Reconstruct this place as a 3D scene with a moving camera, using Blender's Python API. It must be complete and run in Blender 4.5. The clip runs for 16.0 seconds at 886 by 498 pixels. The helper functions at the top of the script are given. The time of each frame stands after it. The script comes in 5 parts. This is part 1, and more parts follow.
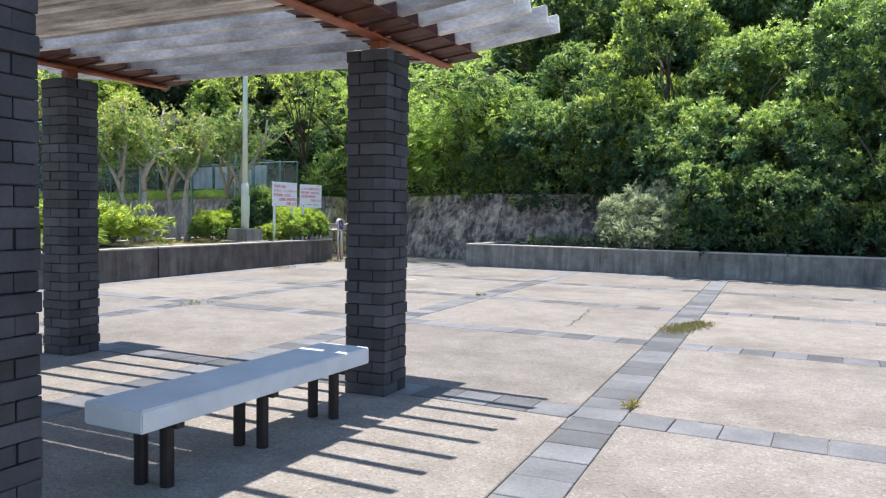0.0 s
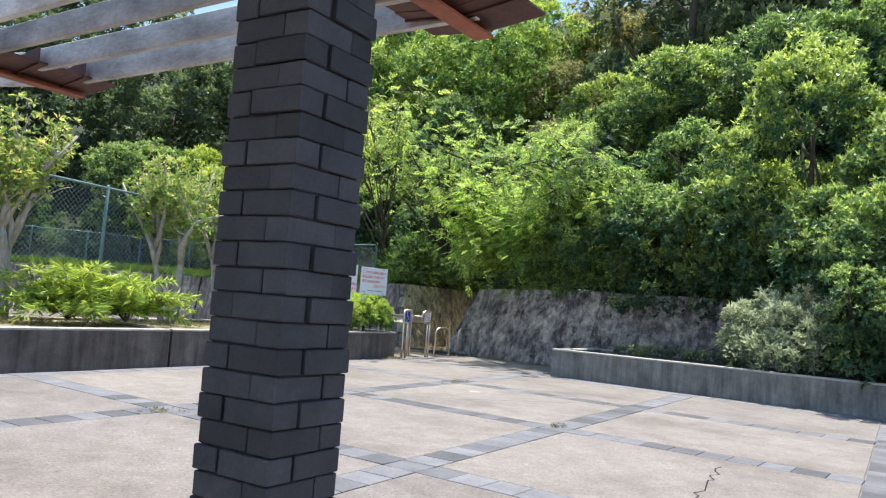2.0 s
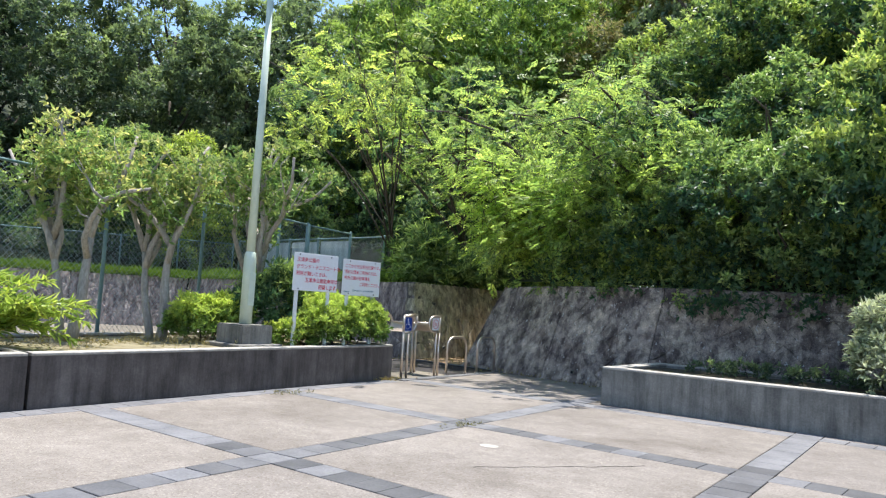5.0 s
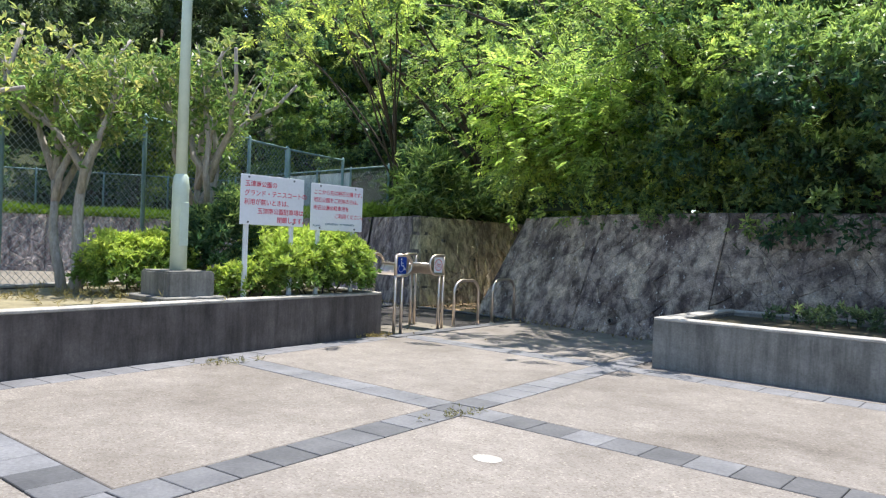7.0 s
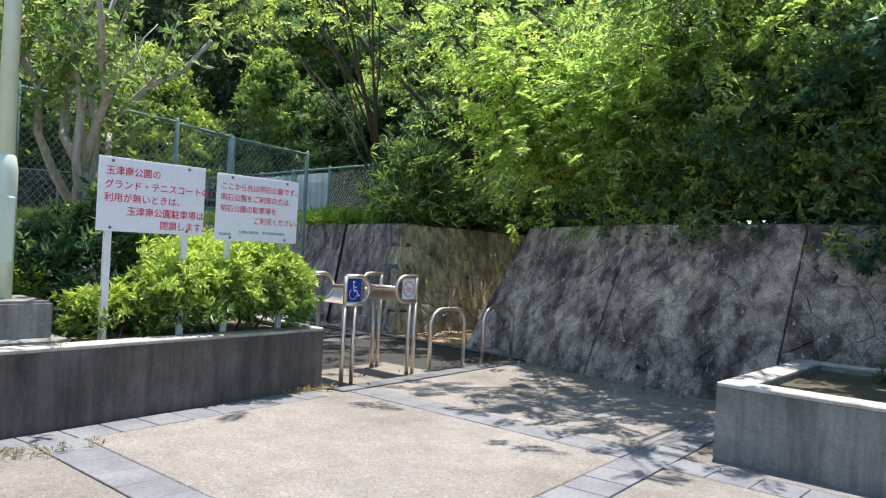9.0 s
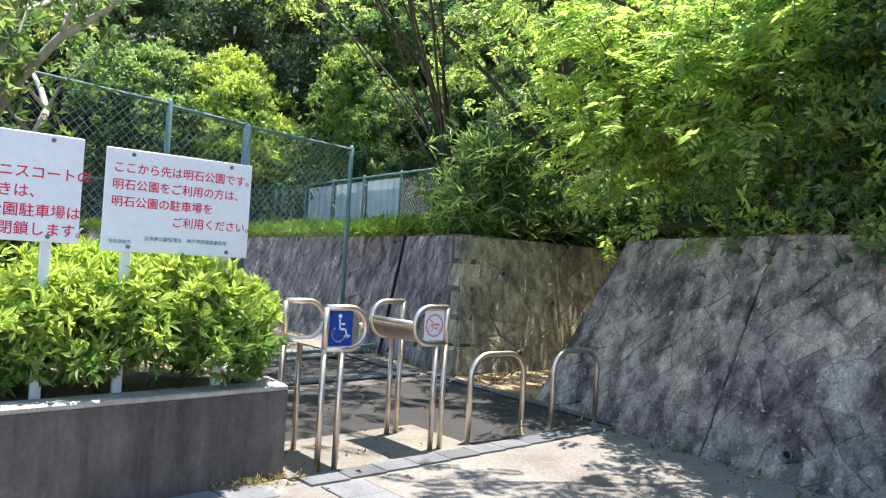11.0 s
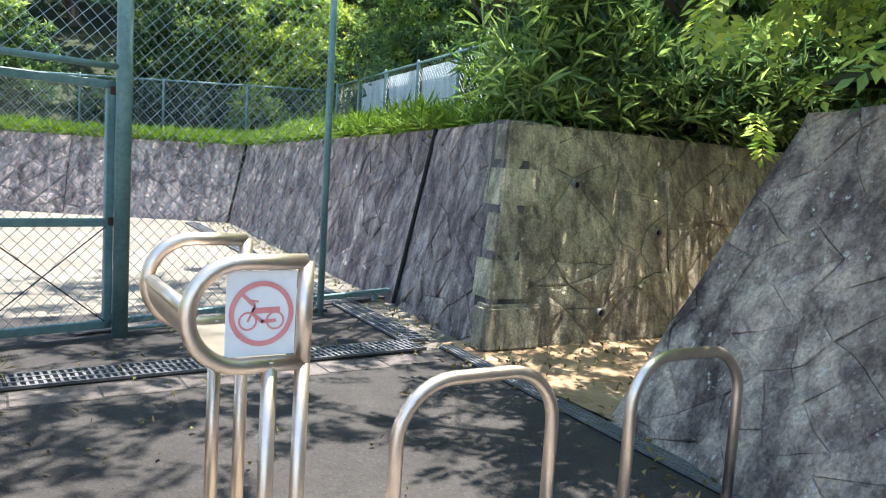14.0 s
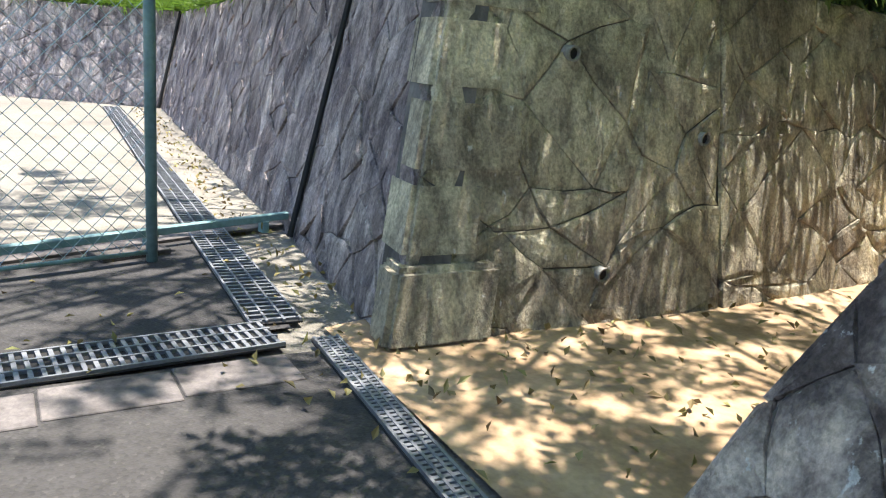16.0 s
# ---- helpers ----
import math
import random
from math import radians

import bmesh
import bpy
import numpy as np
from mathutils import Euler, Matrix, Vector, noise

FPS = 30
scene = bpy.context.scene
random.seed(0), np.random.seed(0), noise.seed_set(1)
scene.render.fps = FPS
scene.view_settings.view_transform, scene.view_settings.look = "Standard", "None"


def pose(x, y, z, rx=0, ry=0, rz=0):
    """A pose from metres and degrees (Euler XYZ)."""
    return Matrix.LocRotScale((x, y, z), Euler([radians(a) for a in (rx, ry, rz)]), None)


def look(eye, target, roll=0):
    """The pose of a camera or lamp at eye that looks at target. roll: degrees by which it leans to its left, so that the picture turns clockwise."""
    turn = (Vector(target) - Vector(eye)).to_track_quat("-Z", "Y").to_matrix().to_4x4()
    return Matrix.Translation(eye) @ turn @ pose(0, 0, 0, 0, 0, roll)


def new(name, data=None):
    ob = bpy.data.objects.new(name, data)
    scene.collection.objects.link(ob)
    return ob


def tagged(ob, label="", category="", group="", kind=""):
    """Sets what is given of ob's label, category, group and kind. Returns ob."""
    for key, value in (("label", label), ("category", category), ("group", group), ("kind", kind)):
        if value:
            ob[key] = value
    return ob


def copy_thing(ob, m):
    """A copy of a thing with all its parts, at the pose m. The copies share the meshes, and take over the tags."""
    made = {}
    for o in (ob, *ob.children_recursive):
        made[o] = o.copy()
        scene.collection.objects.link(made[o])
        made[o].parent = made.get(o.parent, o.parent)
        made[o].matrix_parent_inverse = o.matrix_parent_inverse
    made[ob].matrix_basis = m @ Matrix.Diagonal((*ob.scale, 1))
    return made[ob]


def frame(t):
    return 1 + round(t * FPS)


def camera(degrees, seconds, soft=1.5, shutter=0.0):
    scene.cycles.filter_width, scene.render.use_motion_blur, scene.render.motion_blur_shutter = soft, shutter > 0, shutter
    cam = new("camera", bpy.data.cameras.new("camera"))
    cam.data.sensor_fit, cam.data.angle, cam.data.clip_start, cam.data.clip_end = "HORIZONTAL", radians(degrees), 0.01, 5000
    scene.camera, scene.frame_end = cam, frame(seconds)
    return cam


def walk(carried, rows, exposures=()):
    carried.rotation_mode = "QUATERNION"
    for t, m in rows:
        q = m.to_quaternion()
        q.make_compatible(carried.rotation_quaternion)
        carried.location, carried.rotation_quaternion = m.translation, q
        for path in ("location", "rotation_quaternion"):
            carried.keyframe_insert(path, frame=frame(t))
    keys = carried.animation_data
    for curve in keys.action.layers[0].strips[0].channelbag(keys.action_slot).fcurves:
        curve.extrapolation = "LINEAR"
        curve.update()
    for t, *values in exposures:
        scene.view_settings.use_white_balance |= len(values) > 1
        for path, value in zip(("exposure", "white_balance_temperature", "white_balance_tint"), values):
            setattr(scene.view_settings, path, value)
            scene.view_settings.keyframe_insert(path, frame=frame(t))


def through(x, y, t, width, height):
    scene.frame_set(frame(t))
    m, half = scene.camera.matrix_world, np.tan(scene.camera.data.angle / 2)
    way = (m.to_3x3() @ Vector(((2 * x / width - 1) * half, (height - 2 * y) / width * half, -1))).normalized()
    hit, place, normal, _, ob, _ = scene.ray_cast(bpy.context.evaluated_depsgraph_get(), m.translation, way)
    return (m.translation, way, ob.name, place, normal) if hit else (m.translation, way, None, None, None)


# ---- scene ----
EXPO = 0.9
cam = camera(61.0, 16.0, soft=1.2)
PATH = [
    (0, (0.172, 2.26, 1.301), (-0.76, 4.027, 1.209), 0.8),
    (0.5, (-0.055, 2.994, 1.287), (-1.194, 4.634, 1.171), 1.4),
    (1, (-0.324, 3.775, 1.285), (-1.504, 5.388, 1.213), 2.4),
    (1.5, (-0.549, 4.434, 1.264), (-1.775, 6.009, 1.144), 3.9),
    (2, (-0.929, 5.162, 1.316), (-2.096, 6.779, 1.463), 4.3),
    (2.5, (-1.204, 5.768, 1.362), (-2.262, 7.437, 1.669), 3.0),
    (3, (-1.509, 6.398, 1.382), (-2.551, 8.074, 1.708), 3.2),
    (3.5, (-1.879, 7.018, 1.413), (-2.929, 8.695, 1.708), 4.1),
    (4, (-2.32, 7.634, 1.427), (-3.421, 9.289, 1.641), 4.3),
    (4.5, (-2.703, 8.202, 1.392), (-3.873, 9.814, 1.566), 3.8),
    (4.7, (-2.851, 8.462, 1.392), (-4.053, 10.053, 1.555), 3.6),
    (6.8, (-4.456, 11.164, 1.336), (-5.754, 12.685, 1.329), 2.1),
    (7, (-4.58, 11.415, 1.336), (-5.874, 12.94, 1.316), 2.2),
    (7.5, (-4.939, 11.961, 1.339), (-6.218, 13.499, 1.322), 2.5),
    (8, (-5.304, 12.673, 1.329), (-6.595, 14.2, 1.328), 2.6),
    (8.2, (-5.493, 12.921, 1.349), (-6.784, 14.449, 1.359), 2.7),
    (10.3, (-7.008, 15.574, 1.48), (-8.438, 16.972, 1.461), 3.2),
    (10.5, (-7.14, 15.801, 1.474), (-8.596, 17.172, 1.465), 3.2),
    (11, (-7.53, 16.387, 1.487), (-9.063, 17.671, 1.517), 3.6),
    (11.5, (-7.888, 16.936, 1.482), (-9.488, 18.137, 1.498), 3.2),
    (12, (-8.24, 17.492, 1.426), (-9.859, 18.665, 1.447), 2.6),
    (12.5, (-8.704, 18.023, 1.448), (-10.311, 19.214, 1.447), 3.5),
    (13, (-9.151, 18.522, 1.45), (-10.763, 19.705, 1.412), 3.8),
    (13.5, (-9.615, 19.034, 1.396), (-11.261, 20.165, 1.285), 4.3),
    (14, (-10.098, 19.515, 1.385), (-11.797, 20.55, 1.183), 3.6),
    (14.5, (-10.595, 20.034, 1.33), (-12.327, 20.97, 0.981), 2.1),
    (15, (-11.087, 20.537, 1.306), (-12.773, 21.558, 0.968), 2.6),
    (15.5, (-11.574, 20.895, 1.273), (-13.201, 21.979, 0.852), 5.2),
    (16, (-12.123, 21.406, 1.263), (-13.778, 22.419, 0.777), 4.9),
]
walk(cam, [(t, look(eye, target, roll)) for t, eye, target, roll in PATH],
     exposures=[(0.0, EXPO), (8.2, EXPO), (10.6, EXPO + 0.45), (12.0, EXPO + 0.78), (13.0, EXPO + 0.95), (13.8, EXPO + 0.98), (14.5, EXPO + 0.86), (15.2, EXPO + 0.95), (16.0, EXPO + 0.98)])

# ---- world and sun: a high midsummer sun, slightly behind the hill ----
SUN_TO = Vector((-0.06, 0.195, 1.0)).normalized()
world = bpy.data.worlds.new("sky")
scene.world = world
world.use_nodes = True
wn = world.node_tree
sky = wn.nodes.new("ShaderNodeTexSky")
sky.sky_type = "NISHITA"
sky.sun_disc = False
sky.sun_elevation = math.asin(SUN_TO.z)
sky.sun_rotation = math.atan2(SUN_TO.x, SUN_TO.y)
sky.air_density, sky.dust_density, sky.ozone_density = 1.0, 0.3, 3.0
bg = wn.nodes["Background"]
bg.inputs["Strength"].default_value = 0.15
wn.links.new(sky.outputs["Color"], bg.inputs["Color"])
sun = new("sun", bpy.data.lights.new("sun", "SUN"))
sun.data.energy, sun.data.angle, sun.data.color = 4.8, radians(0.53), (1.0, 0.965, 0.93)
sun.matrix_world = look(SUN_TO * 60, (0, 0, 0))

# ---- materials ----


def mat(name, rough=0.8, metal=0.0, spec=0.5):
    m = bpy.data.materials.new(name)
    m.use_nodes = True
    b = m.node_tree.nodes["Principled BSDF"]
    b.inputs["Roughness"].default_value = rough
    b.inputs["Metallic"].default_value = metal
    b.inputs["Specular IOR Level"].default_value = spec
    return m, m.node_tree, b


def node(nt, kind, **kw):
    n = nt.nodes.new(kind)
    for k, v in kw.items():
        n.inputs[k.replace("_", " ")].default_value = v
    return n


def ramp(nt, src, stops):
    r = nt.nodes.new("ShaderNodeValToRGB")
    e = r.color_ramp.elements
    while len(e) < len(stops):
        e.new(0.5)
    for el, (p, c) in zip(e, stops):
        el.position, el.color = p, (*c, 1) if len(c) == 3 else c
    nt.links.new(src, r.inputs["Fac"])
    return r.outputs["Color"]


def mix(nt, a, b, fac, mode="MIX"):
    n = nt.nodes.new("ShaderNodeMix")
    n.data_type, n.blend_type = "RGBA", mode
    for s, v in ((n.inputs[0], fac), (n.inputs[6], a), (n.inputs[7], b)):
        if isinstance(v, bpy.types.NodeSocket):
            nt.links.new(v, s)
        elif isinstance(v, (int, float)):
            s.default_value = v
        else:
            s.default_value = (*v, 1)
    return n.outputs[2]


def coords(nt, world_space=True, stretch=(1, 1, 1)):
    mp = nt.nodes.new("ShaderNodeMapping")
    mp.inputs["Scale"].default_value = stretch
    if world_space:
        g = nt.nodes.new("ShaderNodeNewGeometry")
        nt.links.new(g.outputs["Position"], mp.inputs["Vector"])
    else:
        g = nt.nodes.new("ShaderNodeTexCoord")
        nt.links.new(g.outputs["Object"], mp.inputs["Vector"])
    return mp.outputs["Vector"]


def noise_tex(nt, vec, scale, detail=4.0, rough=0.6):
    n = node(nt, "ShaderNodeTexNoise", Scale=scale, Detail=detail, Roughness=rough)
    nt.links.new(vec, n.inputs["Vector"])
    return n.outputs["Fac"]


def voronoi(nt, vec, scale, feature="F1", out="Distance"):
    n = node(nt, "ShaderNodeTexVoronoi", Scale=scale)
    n.feature = feature
    nt.links.new(vec, n.inputs["Vector"])
    return n.outputs[out]


def bump(nt, b, height, strength=0.4, distance=0.01):
    n = node(nt, "ShaderNodeBump", Strength=strength, Distance=distance)
    nt.links.new(height, n.inputs["Height"])
    nt.links.new(n.outputs["Normal"], b.inputs["Normal"])


def random_value(nt, island=False):
    if island:
        return nt.nodes.new("ShaderNodeNewGeometry").outputs["Random Per Island"]
    return nt.nodes.new("ShaderNodeObjectInfo").outputs["Random"]


def simple(name, c1, c2, scale=6.0, rough=0.8, metal=0.0, fine=60.0, bumpy=0.3, stretch=(1, 1, 1), rnd=0.0, island=False, spec=0.4, own=False, grain=0.7):
    """A two-scale mottled surface between two colours."""
    m, nt, b = mat(name, rough, metal, spec)
    v = coords(nt, not own, stretch)
    c = ramp(nt, noise_tex(nt, v, scale, 6), ((0.3, c1), (0.72, c2)))
    f = noise_tex(nt, v, fine, 3)
    c = mix(nt, c, ramp(nt, f, ((0.3, (0.72, 0.72, 0.72)), (0.7, (1.15, 1.15, 1.15)))), grain, "MULTIPLY")
    if rnd:
        c = mix(nt, c, ramp(nt, random_value(nt, island), ((0, (1 - rnd,) * 3), (1, (1 + rnd * 0.6,) * 3))), 1.0, "MULTIPLY")
    nt.links.new(c, b.inputs["Base Color"])
    bump(nt, b, f, bumpy, 0.004)
    return m


def make_aggregate(name, base, dark, stain):
    """Exposed-aggregate concrete: pebbles in a pale paste, with wide stains."""
    m, nt, b = mat(name, 0.88, 0, 0.3)
    v = coords(nt)
    wide = noise_tex(nt, v, 0.55, 7, 0.62)
    c = ramp(nt, wide, ((0.32, stain), (0.5, base), (0.75, tuple(min(1, x * 1.18) for x in base))))
    mid = noise_tex(nt, v, 3.2, 6, 0.7)
    c = mix(nt, c, ramp(nt, mid, ((0.35, (0.78, 0.77, 0.75)), (0.65, (1.08, 1.08, 1.07)))), 0.8, "MULTIPLY")
    peb = voronoi(nt, v, 75, "F1", "Color")
    sep = nt.nodes.new("ShaderNodeSeparateColor")
    nt.links.new(peb, sep.inputs[0])
    c = mix(nt, c, ramp(nt, sep.outputs[0], ((0.0, dark), (0.3, (0.85, 0.83, 0.8)), (0.9, (1.0, 1.0, 1.0)), (1.0, (1.5, 1.48, 1.42)))), 0.6, "MULTIPLY")
    c = mix(nt, c, ramp(nt, random_value(nt), ((0, (0.9, 0.9, 0.91)), (1, (1.06, 1.05, 1.03)))), 1.0, "MULTIPLY")
    nt.links.new(c, b.inputs["Base Color"])
    bump(nt, b, voronoi(nt, v, 75), 0.5, 0.006)
    return m


def make_streaky(name, c1, c2, c3, vert=0.6):
    """Weathered wall with dark vertical run-off streaks."""
    m, nt, b = mat(name, 0.9, 0, 0.25)
    v = coords(nt)
    vs = coords(nt, True, (7, 7, 0.7))
    c = ramp(nt, noise_tex(nt, v, 2.2, 8, 0.65), ((0.3, c1), (0.55, c2), (0.78, c3)))
    c = mix(nt, c, ramp(nt, noise_tex(nt, vs, 1.0, 5, 0.7), ((0.36, (0.35, 0.35, 0.37)), (0.58, (1.05, 1.05, 1.05)))), vert, "MULTIPLY")
    f = noise_tex(nt, v, 45, 5, 0.7)
    c = mix(nt, c, ramp(nt, f, ((0.3, (0.7, 0.7, 0.7)), (0.7, (1.2, 1.2, 1.2)))), 0.7, "MULTIPLY")
    nt.links.new(c, b.inputs["Base Color"])
    bump(nt, b, f, 0.5, 0.006)
    return m


def make_stone(name, tints, streak, pale=0.5, grain=(1.0, 1.0, 0.8), runs=(3.4, 3.4, 1.2), fleck=0.62):
    """Quarried rubble stone: tint by stone, dark run-off and blotches with crisp edges, pale lichen flecks, grain."""
    m, nt, b = mat(name, 0.88, 0, 0.25)
    v = coords(nt)
    c = ramp(nt, random_value(nt), tuple((i / (len(tints) - 1), t) for i, t in enumerate(tints)))
    cloud = noise_tex(nt, v, 1.6, 5, 0.55)
    c = mix(nt, c, ramp(nt, cloud, ((0.38, (0.72, 0.7, 0.73)), (0.62, (1.18, 1.17, 1.14)))), 0.9, "MULTIPLY")
    run = noise_tex(nt, coords(nt, True, runs), 1.0, 7, 0.62)
    c = mix(nt, c, ramp(nt, run, ((0.42, (0.36, 0.34, 0.36)), (0.5, (0.86, 0.85, 0.86)), (0.56, (1.1, 1.09, 1.07)), (0.64, (1.32, 1.3, 1.26)))), streak, "MULTIPLY")
    vg = coords(nt, True, grain)
    g = noise_tex(nt, vg, 6.5, 9, 0.68)
    c = mix(nt, c, ramp(nt, g, ((0.41, (0.5, 0.49, 0.51)), (0.49, (0.95, 0.95, 0.95)), (0.6, (1.35, 1.33, 1.3)))), 0.85, "MULTIPLY")
    spot_fac = ramp(nt, noise_tex(nt, vg, 15, 7, 0.62), ((fleck, (0, 0, 0)), (fleck + 0.05, (0.8, 0.8, 0.8))))
    c = mix(nt, c, (pale, pale * 0.97, pale * 0.92), spot_fac)
    f = noise_tex(nt, v, 48, 5, 0.7)
    c = mix(nt, c, ramp(nt, f, ((0.38, (0.62, 0.62, 0.62)), (0.62, (1.34, 1.33, 1.3)))), 0.75, "MULTIPLY")
    nt.links.new(c, b.inputs["Base Color"])
    bump(nt, b, mix(nt, g, f, 0.22), 1.0, 0.07)
    return m


def make_leaf(name, old, fresh, tip, gloss=0.42, through=0.35):
    """Leaf blades: old and fresh tones leaf by leaf, lit tops painted in, light shining through."""
    m, nt, b = mat(name, gloss + 0.1, 0, 0.45)
    at = nt.nodes.new("ShaderNodeAttribute")
    at.attribute_name = "young_lit"
    isl = random_value(nt, True)
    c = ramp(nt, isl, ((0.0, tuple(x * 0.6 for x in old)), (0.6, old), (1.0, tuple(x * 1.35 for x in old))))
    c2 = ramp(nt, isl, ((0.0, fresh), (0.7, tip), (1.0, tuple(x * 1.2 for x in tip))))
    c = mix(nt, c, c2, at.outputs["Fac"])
    c = mix(nt, c, ramp(nt, random_value(nt), ((0, (0.72, 0.78, 0.76)), (0.5, (1.02, 1.02, 0.95)), (1, (1.36, 1.22, 0.95)))), 1.0, "MULTIPLY")
    nt.links.new(c, b.inputs["Base Color"])
    tr = nt.nodes.new("ShaderNodeBsdfTranslucent")
    nt.links.new(mix(nt, c, (1.12, 1.22, 0.9), 1.0, "MULTIPLY"), tr.inputs["Color"])
    ms = nt.nodes.new("ShaderNodeMixShader")
    ms.inputs[0].default_value = through
    nt.links.new(b.outputs[0], ms.inputs[1])
    nt.links.new(tr.outputs[0], ms.inputs[2])
    nt.links.new(ms.outputs[0], nt.nodes["Material Output"].inputs["Surface"])
    return m


M_SLAB = make_aggregate("exposed_aggregate", (0.237, 0.215, 0.195), (0.5, 0.46, 0.42), (0.175, 0.156, 0.138))
M_TILE = simple("slate_tile", (0.105, 0.105, 0.11), (0.185, 0.183, 0.188), 2.5, 0.62, 0, 40, 0.3, rnd=0.42)
M_JOINT = simple("paving_joint", (0.16, 0.15, 0.13), (0.3, 0.28, 0.25), 3, 0.95)
M_ASPHALT = make_aggregate("asphalt", (0.049, 0.045, 0.043), (0.5, 0.5, 0.5), (0.036, 0.033, 0.032))
M_ROAD = make_aggregate("old_concrete_road", (0.215, 0.193, 0.16), (0.6, 0.58, 0.55), (0.15, 0.135, 0.113))
M_DIRT = simple("sandy_litter", (0.24, 0.148, 0.078), (0.46, 0.325, 0.195), 2.6, 0.95, 0, 26, 0.8)
M_CONC = make_streaky("weathered_concrete", (0.135, 0.128, 0.114), (0.235, 0.225, 0.2), (0.35, 0.335, 0.3))
M_CONC_DARK = make_streaky("stained_concrete", (0.085, 0.073, 0.066), (0.138, 0.119, 0.109), (0.21, 0.183, 0.167))
M_SHEET = make_streaky("pale_weathered_sheet", (0.4, 0.45, 0.47), (0.55, 0.6, 0.62), (0.7, 0.74, 0.74), 0.5)
M_CAP = simple("pale_cap", (0.3, 0.27, 0.23), (0.52, 0.49, 0.44), 5, 0.9, 0, 60, 0.5)
M_BRICK = simple("charcoal_brick", (0.032, 0.031, 0.036), (0.068, 0.066, 0.074), 5, 0.6, 0, 70, 0.6, rnd=0.45)
M_MORTAR = simple("dark_mortar", (0.025, 0.024, 0.025), (0.05, 0.048, 0.048), 12, 0.95)
M_BENCH = simple("painted_bench_top", (0.53, 0.535, 0.54), (0.66, 0.655, 0.65), 4, 0.62, 0, 80, 0.1, grain=0.15)
M_IRON = simple("dark_brown_steel", (0.012, 0.009, 0.009), (0.03, 0.022, 0.02), 9, 0.5, 0.2)
M_RUST = simple("rust_red_paint", (0.2, 0.055, 0.025), (0.42, 0.13, 0.06), 6, 0.6, 0, 50, 0.3)
M_RUST_DARK = simple("dark_rust", (0.045, 0.018, 0.014), (0.12, 0.045, 0.028), 8, 0.65, 0, 50, 0.4)
M_WOOD = simple("silvered_timber", (0.27, 0.24, 0.21), (0.93, 0.88, 0.81), 1.5, 0.85, 0, 22, 0.7, (1.2, 3, 3), rnd=0.4)
M_BED = make_streaky("wall_mortar", (0.08, 0.072, 0.064), (0.13, 0.118, 0.105), (0.19, 0.172, 0.15))
M_STONE = make_stone("dark_rubble_stone", ((0.285, 0.238, 0.205), (0.41, 0.345, 0.295), (0.33, 0.272, 0.235), (0.49, 0.415, 0.35)), 0.95, 0.6)
M_STONE_TAN = make_stone("tan_rubble_stone", ((0.33, 0.295, 0.205), (0.43, 0.39, 0.275), (0.37, 0.325, 0.237), (0.47, 0.42, 0.3)), 0.5, 0.56, (1.3, 1.3, 0.7), (2.6, 2.6, 0.9), 0.65)
M_STONE_VIO = make_stone("violet_rubble_stone", ((0.24, 0.2, 0.19), (0.34, 0.29, 0.272), (0.285, 0.235, 0.223), (0.42, 0.365, 0.335)), 0.7, 0.5, (1.6, 1.6, 0.55), (5.5, 5.5, 1.2), 0.64)
# Brushed stainless; the tan in its base colour paints the ground's reflection.
M_STEEL = simple("stainless_tan_reflection", (0.6, 0.5, 0.42), (0.76, 0.66, 0.57), 8, 0.4, 1.0, 120, 0.05, grain=0.15)
M_POLE = simple("pale_green_enamel", (0.5, 0.58, 0.47), (0.62, 0.69, 0.57), 3, 0.45, 0, 40, 0.1, grain=0.15)
M_LAMP = simple("lamp_housing", (0.6, 0.62, 0.6), (0.72, 0.73, 0.7), 5, 0.4, grain=0.15)
M_NAVY = simple("dark_blue_band", (0.03, 0.04, 0.12), (0.05, 0.06, 0.17), 5, 0.5)
M_SIGN = simple("white_sign_enamel", (0.78, 0.785, 0.8), (0.84, 0.84, 0.845), 3, 0.4, 0, 30, 0.05, grain=0.15)
M_SIGNPOST = simple("white_post", (0.66, 0.68, 0.68), (0.78, 0.79, 0.78), 6, 0.5, grain=0.15)
M_RED = simple("red_lettering", (0.62, 0.02, 0.06), (0.72, 0.04, 0.09), 6, 0.5, grain=0.15)
M_TEAL = simple("blue_grey_lettering", (0.1, 0.2, 0.26), (0.16, 0.28, 0.34), 6, 0.5)
M_BLUE = simple("blue_plate", (0.012, 0.045, 0.27), (0.02, 0.07, 0.36), 6, 0.4, grain=0.15)
M_FADED = simple("faded_red_print", (0.66, 0.22, 0.22), (0.74, 0.32, 0.31), 9, 0.5, grain=0.15)
M_FENCE = simple("green_blue_fence_paint", (0.11, 0.2, 0.2), (0.19, 0.29, 0.29), 4, 0.5, 0, 30, 0.2)
M_WIRE = simple("coated_wire", (0.26, 0.32, 0.32), (0.4, 0.46, 0.45), 3, 0.5, 0.3)
M_GALV = simple("galvanised_grating", (0.15, 0.155, 0.165), (0.27, 0.27, 0.275), 6, 0.55, 0.6)
# Near-black that stands in for unlit depth in drains, bores and gaps.
M_VOID = simple("unlit_depth_black", (0.01, 0.01, 0.01), (0.025, 0.022, 0.02), 6, 0.95)
M_BARK = simple("pale_bark", (0.26, 0.23, 0.2), (0.5, 0.45, 0.39), 9, 0.9, 0, 40, 0.8, (3, 3, 0.8))
M_BARK_DARK = simple("dark_bark", (0.05, 0.04, 0.03), (0.12, 0.1, 0.08), 9, 0.95, 0, 40, 0.8, (3, 3, 0.8))
